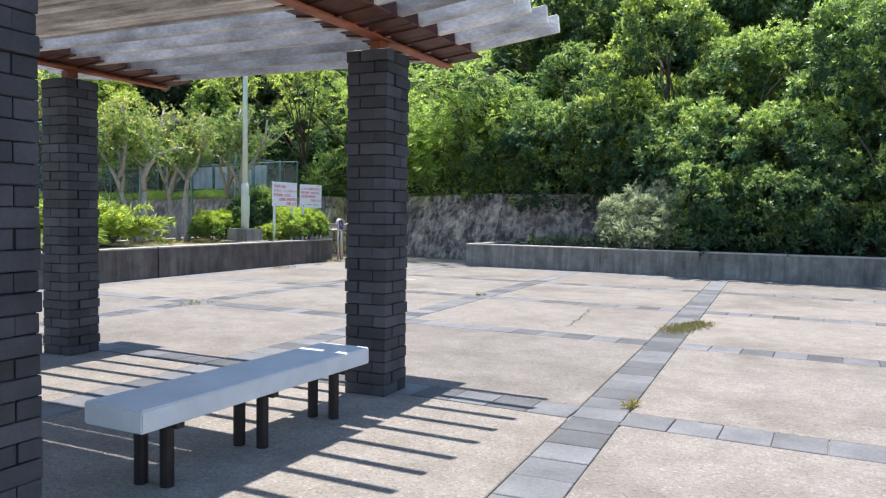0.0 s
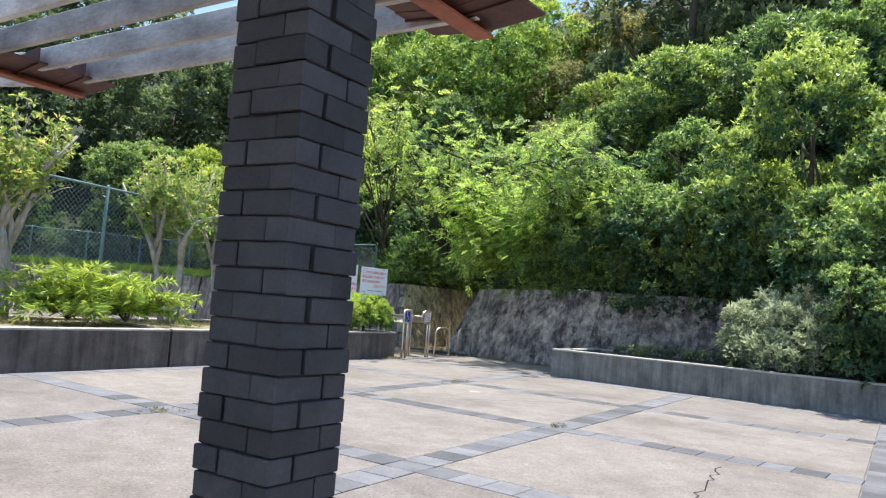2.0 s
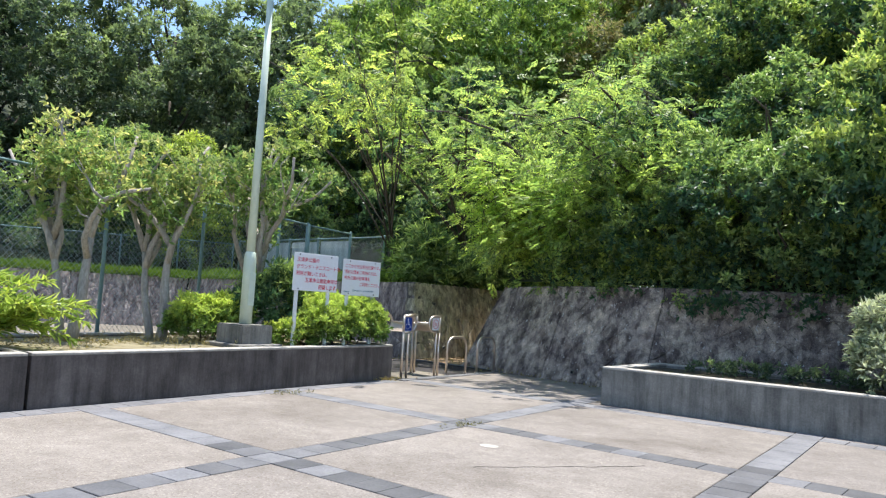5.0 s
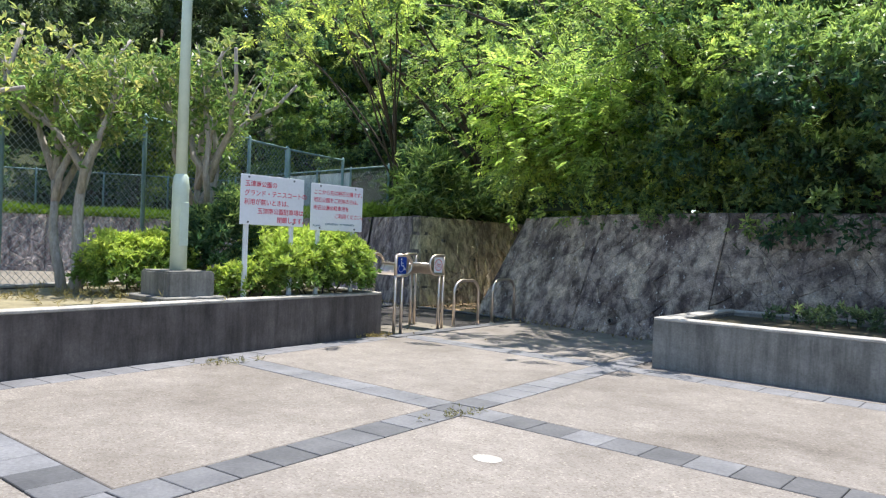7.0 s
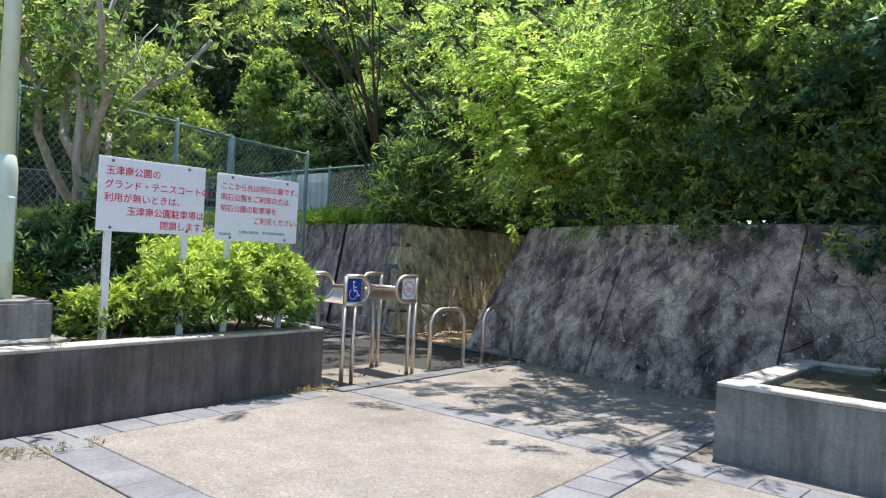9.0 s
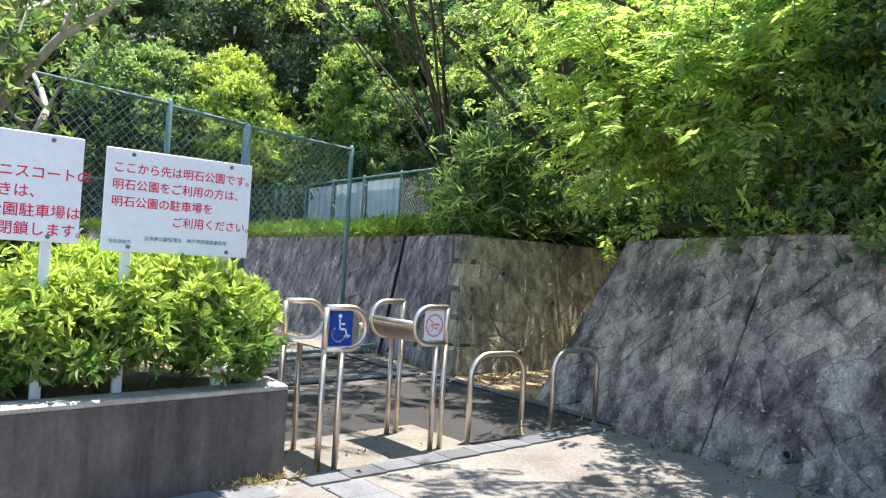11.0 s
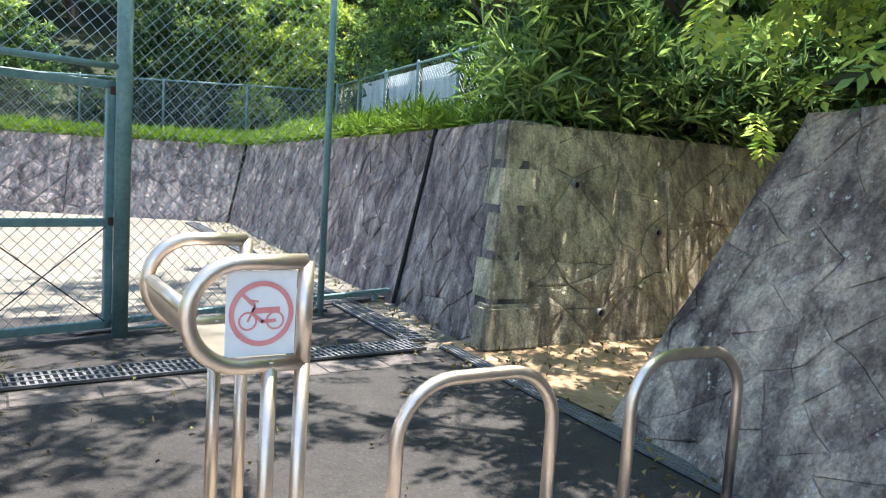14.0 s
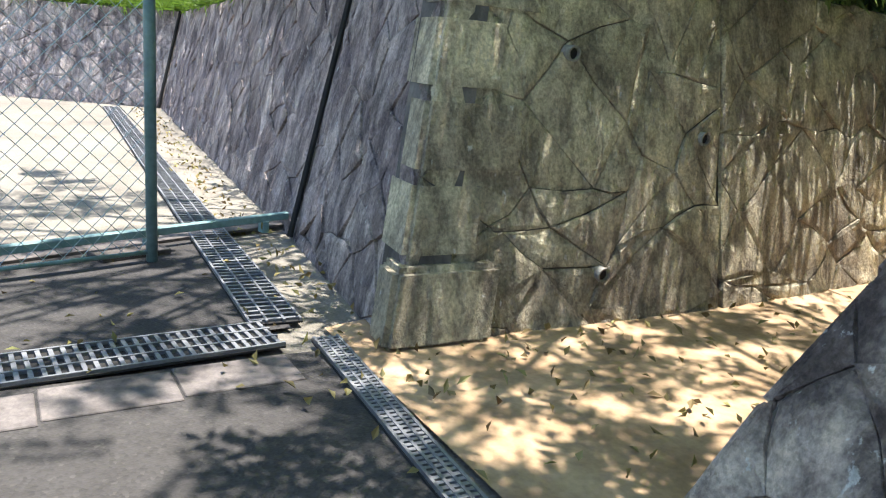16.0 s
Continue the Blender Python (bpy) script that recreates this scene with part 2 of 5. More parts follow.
M_SOIL = simple("dry_soil_and_grass", (0.16, 0.13, 0.075), (0.34, 0.3, 0.18), 2.2, 0.95, 0, 30, 0.8)
M_LITTER = simple("dark_leaf_litter", (0.05, 0.04, 0.025), (0.13, 0.11, 0.065), 5, 0.95, 0, 25, 0.9)
# Hillside earth painted near black, as the shade seen between crowns.
M_FLOOR = simple("shaded_hillside_earth", (0.02, 0.03, 0.012), (0.05, 0.06, 0.025), 1.2, 0.95, 0, 12, 0.8)
M_GRASS = make_leaf("grass_blade", (0.07, 0.14, 0.02), (0.18, 0.3, 0.04), (0.26, 0.38, 0.06), 0.5)
M_DRYGRASS = make_leaf("dry_weed", (0.26, 0.22, 0.1), (0.36, 0.31, 0.15), (0.44, 0.38, 0.2), 0.6, 0.2)
# Extra blue in these leaf colours stands in for haze and sky sheen.
M_LEAF = make_leaf("broadleaf", (0.06, 0.13, 0.074), (0.19, 0.31, 0.12), (0.46, 0.54, 0.19), 0.32, 0.48)
# Evergreen tone lightened to paint the haze over far trees.
M_LEAF_DARK = make_leaf("hazed_evergreen_leaf", (0.1, 0.145, 0.09), (0.21, 0.275, 0.14), (0.33, 0.4, 0.19), 0.4, 0.46)
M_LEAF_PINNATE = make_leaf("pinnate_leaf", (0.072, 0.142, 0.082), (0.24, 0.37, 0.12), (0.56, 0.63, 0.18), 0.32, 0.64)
M_LEAF_LIME = make_leaf("lime_leaf", (0.15, 0.25, 0.07), (0.32, 0.43, 0.11), (0.5, 0.57, 0.15), 0.34, 0.5)
M_LEAF_OLIVE = make_leaf("olive_brown_leaf", (0.12, 0.15, 0.06), (0.27, 0.27, 0.12), (0.4, 0.34, 0.18), 0.5, 0.4)
M_LEAF_SILVER = make_leaf("silvery_leaf", (0.21, 0.26, 0.17), (0.46, 0.5, 0.37), (0.65, 0.67, 0.55), 0.5, 0.3)
M_LEAF_RED = make_leaf("red_tipped_leaf", (0.2, 0.3, 0.1), (0.46, 0.56, 0.19), (0.7, 0.58, 0.26), 0.32, 0.52)
M_LEAF_FALLEN = make_leaf("fallen_leaf", (0.16, 0.1, 0.04), (0.3, 0.24, 0.08), (0.36, 0.33, 0.12), 0.6, 0.1)

# ---- shape helpers ----


def mesh_from(name, verts, faces, material, young_lit=None, smooth=False):
    me = bpy.data.meshes.new(name)
    me.from_pydata(verts, [], faces)
    me.materials.append(material)
    if young_lit is not None:
        me.attributes.new("young_lit", "FLOAT", "POINT").data.foreach_set("value", np.asarray(young_lit, dtype=np.float32))
    if smooth:
        me.polygons.foreach_set("use_smooth", [True] * len(me.polygons))
    me.update()
    return me


def part(name, bm, material, parent=None, label="", smooth=False):
    if isinstance(bm, bpy.types.Mesh):
        me = bm
    else:
        me = bpy.data.meshes.new(name)
        bm.to_mesh(me)
        bm.free()
        me.materials.append(material)
        if smooth:
            me.polygons.foreach_set("use_smooth", [True] * len(me.polygons))
    ob = new(name, me)
    ob.parent = parent
    if label:
        tagged(ob, label)
    return ob


def empty(name, m, label, category, group="", kind=""):
    ob = new(name)
    ob.matrix_world = m
    ob.empty_display_size = 0.1
    return tagged(ob, label, category, group, kind)


def box(sx, sy, sz, at=(0, 0, 0), bevel=0.0, seg=1, bm=None, turn=None):
    """A box with its base centre at the given place."""
    own = bmesh.new()
    bmesh.ops.create_cube(own, size=1)
    bmesh.ops.scale(own, vec=(sx, sy, sz), verts=own.verts)
    if bevel:
        bmesh.ops.bevel(own, geom=own.edges, offset=bevel, segments=seg, affect="EDGES")
    m = Matrix.Translation((at[0], at[1], at[2] + sz / 2))
    if turn is not None:
        m = m @ turn
    bmesh.ops.transform(own, matrix=m, verts=own.verts)
    return join(bm, own)


def join(bm, own):
    if bm is None:
        return own
    me = bpy.data.meshes.new("tmp")
    own.to_mesh(me)
    own.free()
    bm.from_mesh(me)
    bpy.data.meshes.remove(me)
    return bm


def tube(points, radii, sides=10, bm=None, caps=True):
    """A round bar swept along points; radii: one number or one for each point."""
    bm = bm or bmesh.new()
    pts = [Vector(p) for p in points]
    if isinstance(radii, (int, float)):
        radii = [radii] * len(pts)
    rings, side = [], None
    for i, p in enumerate(pts):
        d = (pts[min(i + 1, len(pts) - 1)] - pts[max(i - 1, 0)]).normalized()
        if side is None:
            side = d.orthogonal().normalized()
        side = (side - d * side.dot(d)).normalized()
        up = d.cross(side)
        rings.append([bm.verts.new(p + radii[i] * (math.cos(a) * side + math.sin(a) * up)) for a in (2 * math.pi * k / sides for k in range(sides))])
    for a, b in zip(rings, rings[1:]):
        for k in range(sides):
            bm.faces.new((a[k], a[(k + 1) % sides], b[(k + 1) % sides], b[k]))
    if caps:
        bm.faces.new(rings[0][::-1])
        bm.faces.new(rings[-1])
    return bm


def prism(poly, z0, z1, bm=None):
    """An upright prism over a plan polygon (counter-clockwise)."""
    bm = bm or bmesh.new()
    lo = [bm.verts.new((x, y, z0)) for x, y in poly]
    hi = [bm.verts.new((x, y, z1)) for x, y in poly]
    n = len(poly)
    bm.faces.new(lo[::-1])
    bm.faces.new(hi)
    for i in range(n):
        bm.faces.new((lo[i], lo[(i + 1) % n], hi[(i + 1) % n], hi[i]))
    return bm


def softened(bm, offset, seg=2):
    bmesh.ops.bevel(bm, geom=bm.edges, offset=offset, segments=seg, affect="EDGES")
    return bm


def bars_text(body, size, m, material, parent, name="lettering", spacing=1.0):
    """Lettering as a thin mesh in the plane of m (x right, y up)."""
    cu = bpy.data.curves.new(name, "FONT")
    cu.body, cu.size, cu.extrude = body, size, 0.0004
    cu.space_character = spacing
    cu.offset = size * 0.009
    tmp = new("tmp_text", cu)
    bpy.context.view_layer.update()
    me = bpy.data.meshes.new_from_object(tmp.evaluated_get(bpy.context.evaluated_depsgraph_get()))
    bpy.data.objects.remove(tmp)
    me.materials.clear()
    me.materials.append(material)
    ob = new(name, me)
    ob.parent = parent
    ob.matrix_local = m
    return ob


rng = np.random.default_rng(7)

# ---- foliage ----


def unit(v):
    return v / np.maximum(np.linalg.norm(v, axis=-1, keepdims=True), 1e-6)


def leaf_mesh(name, centres, ways, material, k=6, length=0.16, width=0.07, spread=0.9, young_lit=None, seed=1, fold=0.25, slim=False):
    """Tufts of k pointed leaves; each leaf is folded along its rib (slim: one plain blade each)."""
    r = np.random.default_rng(seed)
    n = len(centres)
    c = np.repeat(centres, k, axis=0)
    d = np.repeat(unit(ways), k, axis=0)
    out = unit(d + spread * r.normal(size=(n * k, 3)))
    out[:, 2] -= 0.15
    out = unit(out)
    side = unit(np.cross(out, unit(d + 0.5 * r.normal(size=(n * k, 3)))))
    up = np.cross(side, out)
    ln = length * r.uniform(0.6, 1.25, size=(n * k, 1))
    wd = width * r.uniform(0.7, 1.2, size=(n * k, 1))
    base = c + out * ln * 0.15
    tip = base + out * ln - up * ln * 0.12
    left = base + out * ln * 0.45 + side * wd * 0.5 + up * wd * fold
    right = base + out * ln * 0.45 - side * wd * 0.5 + up * wd * fold
    if slim:
        verts = np.stack([base + side * wd * 0.5, tip, base - side * wd * 0.5 + out * ln * 0.2], axis=1).reshape(-1, 3)
        faces = np.arange(n * k * 3).reshape(-1, 3)
        yv = np.repeat(np.clip(young_lit if young_lit is not None else np.zeros(n), 0, 1), k * 3)
        return mesh_from(name, verts.tolist(), faces.tolist(), material, yv)
    verts = np.stack([base, left, tip, right], axis=1).reshape(-1, 3)
    idx = np.arange(n * k) * 4
    faces = np.concatenate([np.stack([idx, idx + 2, idx + 1], 1), np.stack([idx, idx + 3, idx + 2], 1)])
    yv = np.repeat(np.clip(young_lit if young_lit is not None else np.zeros(n), 0, 1), k * 4)
    return mesh_from(name, verts.tolist(), faces.tolist(), material, yv)


def lobes_cloud(lobes, tufts, seed, fresh=0.5, inner=0.25, clump=0.34, per=13):
    """Tuft places on the shells of several lobes (x, y, z, rx, ry, rz), gathered in domed sprays with gaps between them."""
    r = np.random.default_rng(seed)
    L = np.array(lobes, dtype=float)
    area = L[:, 3] * L[:, 4] + L[:, 3] * L[:, 5] + L[:, 4] * L[:, 5]
    which = r.choice(len(L), size=int(tufts / per * 2.2), p=area / area.sum())
    dirs = unit(r.normal(size=(len(which), 3)))
    dirs[:, 2] = np.where(dirs[:, 2] < -0.45, -dirs[:, 2], dirs[:, 2])
    depth = 1 - inner * r.random(len(which)) ** 1.5
    rug = np.array([noise.noise(Vector(d * 2.4) + Vector((int(w) * 3.1, seed, 0))) for d, w in zip(dirs, which)])
    depth = depth + 0.4 * rug
    p = L[which, :3] + dirs * L[which, 3:] * depth[:, None]
    keep = np.ones(len(p), bool)
    for i, l in enumerate(L):
        q = (p - l[:3]) / (l[3:] * 0.75)
        keep &= (np.sum(q * q, 1) > 1) | (which == i)
    p, dirs = p[keep][:tufts // per], dirs[keep][:tufts // per]
    n = len(p)
    size = clump * r.uniform(0.6, 1.5, size=n)
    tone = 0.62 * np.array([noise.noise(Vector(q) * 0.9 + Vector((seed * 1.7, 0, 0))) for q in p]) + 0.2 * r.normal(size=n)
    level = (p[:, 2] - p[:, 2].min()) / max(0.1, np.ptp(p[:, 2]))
    # Tone rises with crown height: bright tops and shaded bottoms painted into the leaves.
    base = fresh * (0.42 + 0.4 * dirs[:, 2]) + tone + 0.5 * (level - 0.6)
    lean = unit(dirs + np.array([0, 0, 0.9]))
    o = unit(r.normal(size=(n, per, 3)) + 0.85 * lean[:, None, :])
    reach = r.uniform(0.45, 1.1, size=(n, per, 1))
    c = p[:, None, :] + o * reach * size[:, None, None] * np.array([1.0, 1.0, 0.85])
    # Each spray is painted lit on top and shaded beneath, besides its new shoots.
    young_lit = base[:, None] + 0.95 * (o[:, :, 2] * reach[:, :, 0] - 0.35) + 0.12 * r.normal(size=(n, per))
    ways = unit(o + np.array([0, 0, 0.45]) + 0.3 * r.normal(size=o.shape))
    return c.reshape(-1, 3), ways.reshape(-1, 3), young_lit.reshape(-1)


def frond_mesh(name, centres, ways, material, length=0.36, pairs=6, leaflet=(0.1, 0.036), young_lit=None, seed=1):
    """Feathery compound leaves: pairs of leaflets on a drooping rib."""
    r = np.random.default_rng(seed)
    n = len(centres)
    d = unit(np.asarray(ways) + 0.25 * r.normal(size=(n, 3)))
    d[:, 2] *= 0.55
    d = unit(d)
    side = unit(np.cross(d, np.array([0, 0, 1.0]) + 0.4 * r.normal(size=(n, 3))))
    up = np.cross(side, d)
    ln = length * r.uniform(0.6, 1.2, size=(n, 1))
    V, Y = [], []
    yv = np.clip(young_lit if young_lit is not None else np.zeros(n), 0, 1)
    for k in range(pairs * 2 + 1):
        t = min(1.0, 0.22 + 0.78 * (k // 2) / pairs)
        sg = 0 if k == pairs * 2 else (1 if k % 2 else -1)
        base = centres + d * ln * t - up * ln * 0.35 * t * t
        out = unit(d * (0.45 if sg else 1.0) + side * sg - up * 0.3 * t + 0.12 * r.normal(size=(n, 3)))
        w = unit(np.cross(out, up))
        l = leaflet[0] * r.uniform(0.75, 1.2, size=(n, 1)) * (1.0 - 0.35 * abs(t - 0.55))
        wd = leaflet[1] * 0.5
        V.append(np.stack([base, base + out * l * 0.45 + w * wd, base + out * l - up * l * 0.15, base + out * l * 0.45 - w * wd], 1))
        Y.append(np.repeat(yv, 4).reshape(n, 4))
    verts = np.concatenate(V).reshape(-1, 3)
    idx = np.arange(len(verts) // 4) * 4
    faces = np.concatenate([np.stack([idx, idx + 2, idx + 1], 1), np.stack([idx, idx + 3, idx + 2], 1)])
    return mesh_from(name, verts.tolist(), faces.tolist(), material, np.concatenate(Y).reshape(-1))


def feather_tree(x, y, z, seed, boughs, label, fronds=26, thick=0.05, fresh=0.02, bare=2):
    """A tree whose long boughs reach out over the wall; boughs: ends (dx, dy, dz) from the trunk head."""
    rr = np.random.default_rng(seed)
    root = empty("overhanging_tree", pose(x, y, z), label, "tree")
    br, cs, ws, ys = [], [], [], []
    trunk = bough(rr, (0, 0, -0.4), (0.05, -0.1, 1), 2.6, 0.11, 0.08, 6)
    br.append(trunk)
    for i, (dx, dy, dz) in enumerate(boughs):
        st = Vector(trunk[0][2 + i % 4])
        end = Vector((dx, dy, dz))
        pts, rad = [], []
        for k in range(9):
            t = k / 8
            p = st.lerp(end, t) + Vector((0, 0, 0.9 * math.sin(math.pi * t) * 0.6)) + Vector(rr.normal(size=3)) * 0.07 * t
            pts.append(p)
            rad.append(thick * (1 - 0.85 * t) + 0.004)
        br.append((pts, rad))
        tone = rr.normal() * 0.28
        for k in range(bare, 9):
            for j in range(fronds // 6 if k < 4 else fronds // 4):
                tw = Vector(rr.normal(size=3)) * Vector((1, 1, 0.5)).length * 0.28
                if j < 2:
                    br.append(([pts[k], pts[k] + tw * 0.6, pts[k] + tw], [0.008, 0.006, 0.003]))
                for q in range(4):
                    cs.append(tuple(pts[k] + tw * rr.uniform(0.4, 1.3) + Vector(rr.normal(size=3)) * 0.09))
                    ws.append(tuple(tw.normalized() + Vector(rr.normal(size=3)) * 0.5 + Vector((0, -0.15, 0.1))))
                    ys.append(fresh + 0.07 * k + tone + 0.25 * rr.normal())
    part("trunk", trunk_bm(br, 6), M_BARK_DARK, root, "", True)
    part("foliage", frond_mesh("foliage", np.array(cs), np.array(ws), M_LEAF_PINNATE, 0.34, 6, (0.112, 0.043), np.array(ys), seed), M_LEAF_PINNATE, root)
    return root


def trunk_bm(branches, sides=7):
    bm = bmesh.new()
    for pts, radii in branches:
        tube(pts, radii, sides, bm)
    return bm


def bough(r, start, way, length, radius, bend=0.25, steps=5):
    p, d = Vector(start), Vector(way).normalized()
    pts, rad = [p.copy()], [radius]
    for i in range(steps):
        d = (d + Vector(r.normal(size=3) * bend) + Vector((0, 0, 0.06))).normalized()
        p = p + d * length / steps
        pts.append(p.copy())
        rad.append(radius * (1 - 0.72 * (i + 1) / steps))
    return pts, rad


def tree_type(name, seed, height, radius, tufts, material, bark, label, leaf=(0.17, 0.075), k=6, fresh=0.5, low=0.2, lobes=9, stems=1, spread=0.9):
    """One model tree at the origin: trunk with limbs, and a crown of leaf tufts."""
    r = np.random.default_rng(seed)
    root = empty(name, Matrix(), label, "tree")
    br, lb = [], []
    for s in range(stems):
        way = (r.normal() * 0.12 * stems, r.normal() * 0.12 * stems, 1)
        pts, rad = bough(r, (0.1 * s, 0.06 * s, -0.25), way, height * 0.72, 0.035 * height ** 0.75 + 0.02, 0.1, 7)
        br.append((pts, rad))
        for j in range(7):
            a, q = r.uniform(0, 2 * math.pi), pts[2 + j % 5]
            br.append(bough(r, q, (math.cos(a), math.sin(a), 0.7), radius * 0.9, 0.012 * height ** 0.7 + 0.008, 0.25))
    for i in range(lobes * 2):
        d = unit(r.normal(size=3))
        f = r.uniform(0.35, 0.95)
        half = height * (1 - low) / 2
        z = height * low + half + d[2] * half * 0.86
        taper = 0.75 + 0.35 * (1 - abs((z / height - 0.5) * 1.4))
        rr = radius * r.uniform(0.2, 0.44)
        lb.append((d[0] * radius * f * taper * 0.85, d[1] * radius * f * taper * 0.85, z - rr * 0.3, rr * 1.05, rr * 1.05, rr * 1.05))
    part("trunk", trunk_bm(br), bark, root, "", True)
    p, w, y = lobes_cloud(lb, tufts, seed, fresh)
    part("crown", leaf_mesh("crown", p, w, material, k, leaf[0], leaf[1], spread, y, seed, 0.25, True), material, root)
    return root


def place(model, x, y, z, size=1.0, turn=0.0, squash=1.0, label=""):
    ob = copy_thing(model, pose(x, y, z, 0, 0, turn))
    ob.scale = (size, size, size * squash)
    if label:
        tagged(ob, label)
    return ob


def scatter(model, spots):
    """Stands the model at the first spot and copies at the others: (x, y, z, size, turn, squash)."""
    for x, y, z, s, t, q in spots[1:]:
        place(model, x, y, z, s, t, q)
    x, y, z, s, t, q = spots[0]
    model.matrix_world = pose(x, y, z, 0, 0, t)
    model.scale = (s, s, s * q)


# ---- plan ----
ROWS_Y = (-1.9, 1.12, 4.12, 7.06, 10.12, 13.12, 16.12, 19.12)
BAND = 0.33


def col_x(i, y):
    """Centre line of paving band i, which runs up the plaza; bands lie 3.2 m apart and slant slightly."""
    return -1.6 - 3.27 * i - 0.07 * (y - 13.0)


def planter_x(y):
    return -11.97 - 0.085 * (y - 18.85)


# masonry lines at ground level
RW = ((-13.3, 22.68), (-10.9, 22.1), (-8.6, 21.75), (16.0, 21.6))
LW = ((-30.5, 8.0), (-30.3, 16.0), (-28.3, 20.9), (-26.6, 24.05), (-16.95, 23.15), (-14.92, 22.89))


def hill(x, y):
    """Height of the wooded slope behind the walls."""
    a = y - 22.9
    if x < -15:
        a = y - (23.3 - (x + 15) * 0.09)
    b = -30.8 - x
    d = max(a, b) if x < -26 else a
    slope, swell = 0.45, 1.0
    if -15.6 < x < -12.6:
        d = min(d, (y - 28.0))
    elif x <= -15.6:
        d, slope = d - 2.6, (0.62 if x > -18 else 0.68)
        swell = min(1.0, max(d, 0) / 3)
    return 1.75 + min(max(d, 0), 42) * slope + 0.5 * swell * noise.noise(Vector((x * 0.15, y * 0.15, 0)))


# ---- ground ----
def sheet(name, poly, z, material, label, parent=None):
    bm = bmesh.new()
    bm.faces.new([bm.verts.new((x, y, z)) for x, y in poly])
    ob = part(name, bm, material, parent)
    return tagged(ob, label, "ground", kind="structure")


ground = sheet("ground", ((-900, -900), (900, -900), (900, 900), (-900, 900)), -0.03, M_ROAD, "pale weathered concrete and earth reaching to the horizon")
plaza = sheet("plaza_bed", ((-12.1, -2.4), (16.5, -2.4), (16.5, 22.4), (-12.1, 22.4)), -0.014, M_JOINT, "mortar bed under the plaza paving")
plaza.name = "pavement_plaza"
asphalt = sheet("pavement_entrance", ((-15.0, 18.4), (-11.95, 18.4), (-11.95, 22.56), (-15.0, 22.56)), -0.006, M_ASPHALT, "patched grey asphalt before the park gate")
asphalt_b = sheet("pavement_gate", ((-16.9, 18.0), (-15.3, 18.0), (-15.3, 22.56), (-17.2, 22.56)), -0.006, M_ASPHALT, "dusty asphalt along the sliding gate track")
road = sheet("road_behind_fence", ((-30.6, -3.0), (-12.9, -3.0), (-16.9, 18.0), (-17.2, 22.7), (-26.9, 24.2), (-28.4, 21), (-30.5, 16.0)), -0.01, M_ROAD, "sunlit pale concrete service road")
threshold = sheet("pavement_threshold", ((-12.75, 18.86), (-11.9, 18.86), (-12.0, 20.6), (-12.85, 20.6)), -0.002, M_ROAD, "sunlit beige concrete threshold under the gate units")
gully = sheet("gully_floor", ((-15.25, 22.7), (-12.9, 22.66), (-12.6, 30), (-15.6, 30), (-15.4, 23.4)), -0.004, M_DIRT, "sandy earth strewn with dry leaves")

# ---- hillside ----


def grid_sheet(name, xs, ys, label):
    """A terrain sheet; ys gives the plan line that the rows start from."""
    hv = [(x, ys(x) + d, hill(x, ys(x) + d)) for d in [0, 0.6, 1.3, 2.2] + [3.4 + 1.5 * k for k in range(30)] for x in xs]
    nx = len(xs)
    hf = [(j * nx + i, j * nx + i + 1, (j + 1) * nx + i + 1, (j + 1) * nx + i) for j in range(33) for i in range(nx - 1)]
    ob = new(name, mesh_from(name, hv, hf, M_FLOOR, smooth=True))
    return tagged(ob, label, "hillside", kind="structure")


def bank_line(x):
    if x > -12.6:
        return 22.85 - 0.12 * min(0.0, x + 9.0)
    if x > -15.6:
        return 29.4
    if x < -27.5:
        return 25.6
    return 23.6 - (x + 15.5) * 0.09


grid_sheet("ground_hillside", [-34.6, -33.2, -31.8, -30.4, -29.0, -28.2] + [-27.2 + 1.05 * k for k in range(12)] + [-15.62, -15.58, -14.0, -12.62, -12.58] + [-11.5 + 1.4 * k for k in range(36)], bank_line, "steep dark wooded hillside under the trees")
hv, hf = [], []
for j in range(28):
    for i in range(26):
        x, y = -31.1 - i * 1.8 + max(0, j * 1.5 - 12) * 0.2 + 0.0, 6.0 + j * 1.6
        hv.append((x, y, 1.65 + min(i * 1.8, 40) * 0.5 + (0.4 * noise.noise(Vector((x * 0.2, y * 0.2, 3))) if i else 0)))
for j in range(27):
    for i in range(25):
        q = j * 26 + i
        hf.append((q, q + 26, q + 27, q + 1))
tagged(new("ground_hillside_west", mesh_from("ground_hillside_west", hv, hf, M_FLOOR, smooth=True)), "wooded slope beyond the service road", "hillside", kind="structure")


# ---- masonry ----
def clip(poly, f):
    """Keeps the part of a polygon where f >= 0."""
    out = []
    for p, q in zip(poly, poly[1:] + poly[:1]):
        a, b = f(p), f(q)
        if a >= 0:
            out.append(p)
        if (a >= 0) != (b >= 0):
            t = a / (a - b)
            out.append((p[0] + (q[0] - p[0]) * t, p[1] + (q[1] - p[1]) * t))
    return out


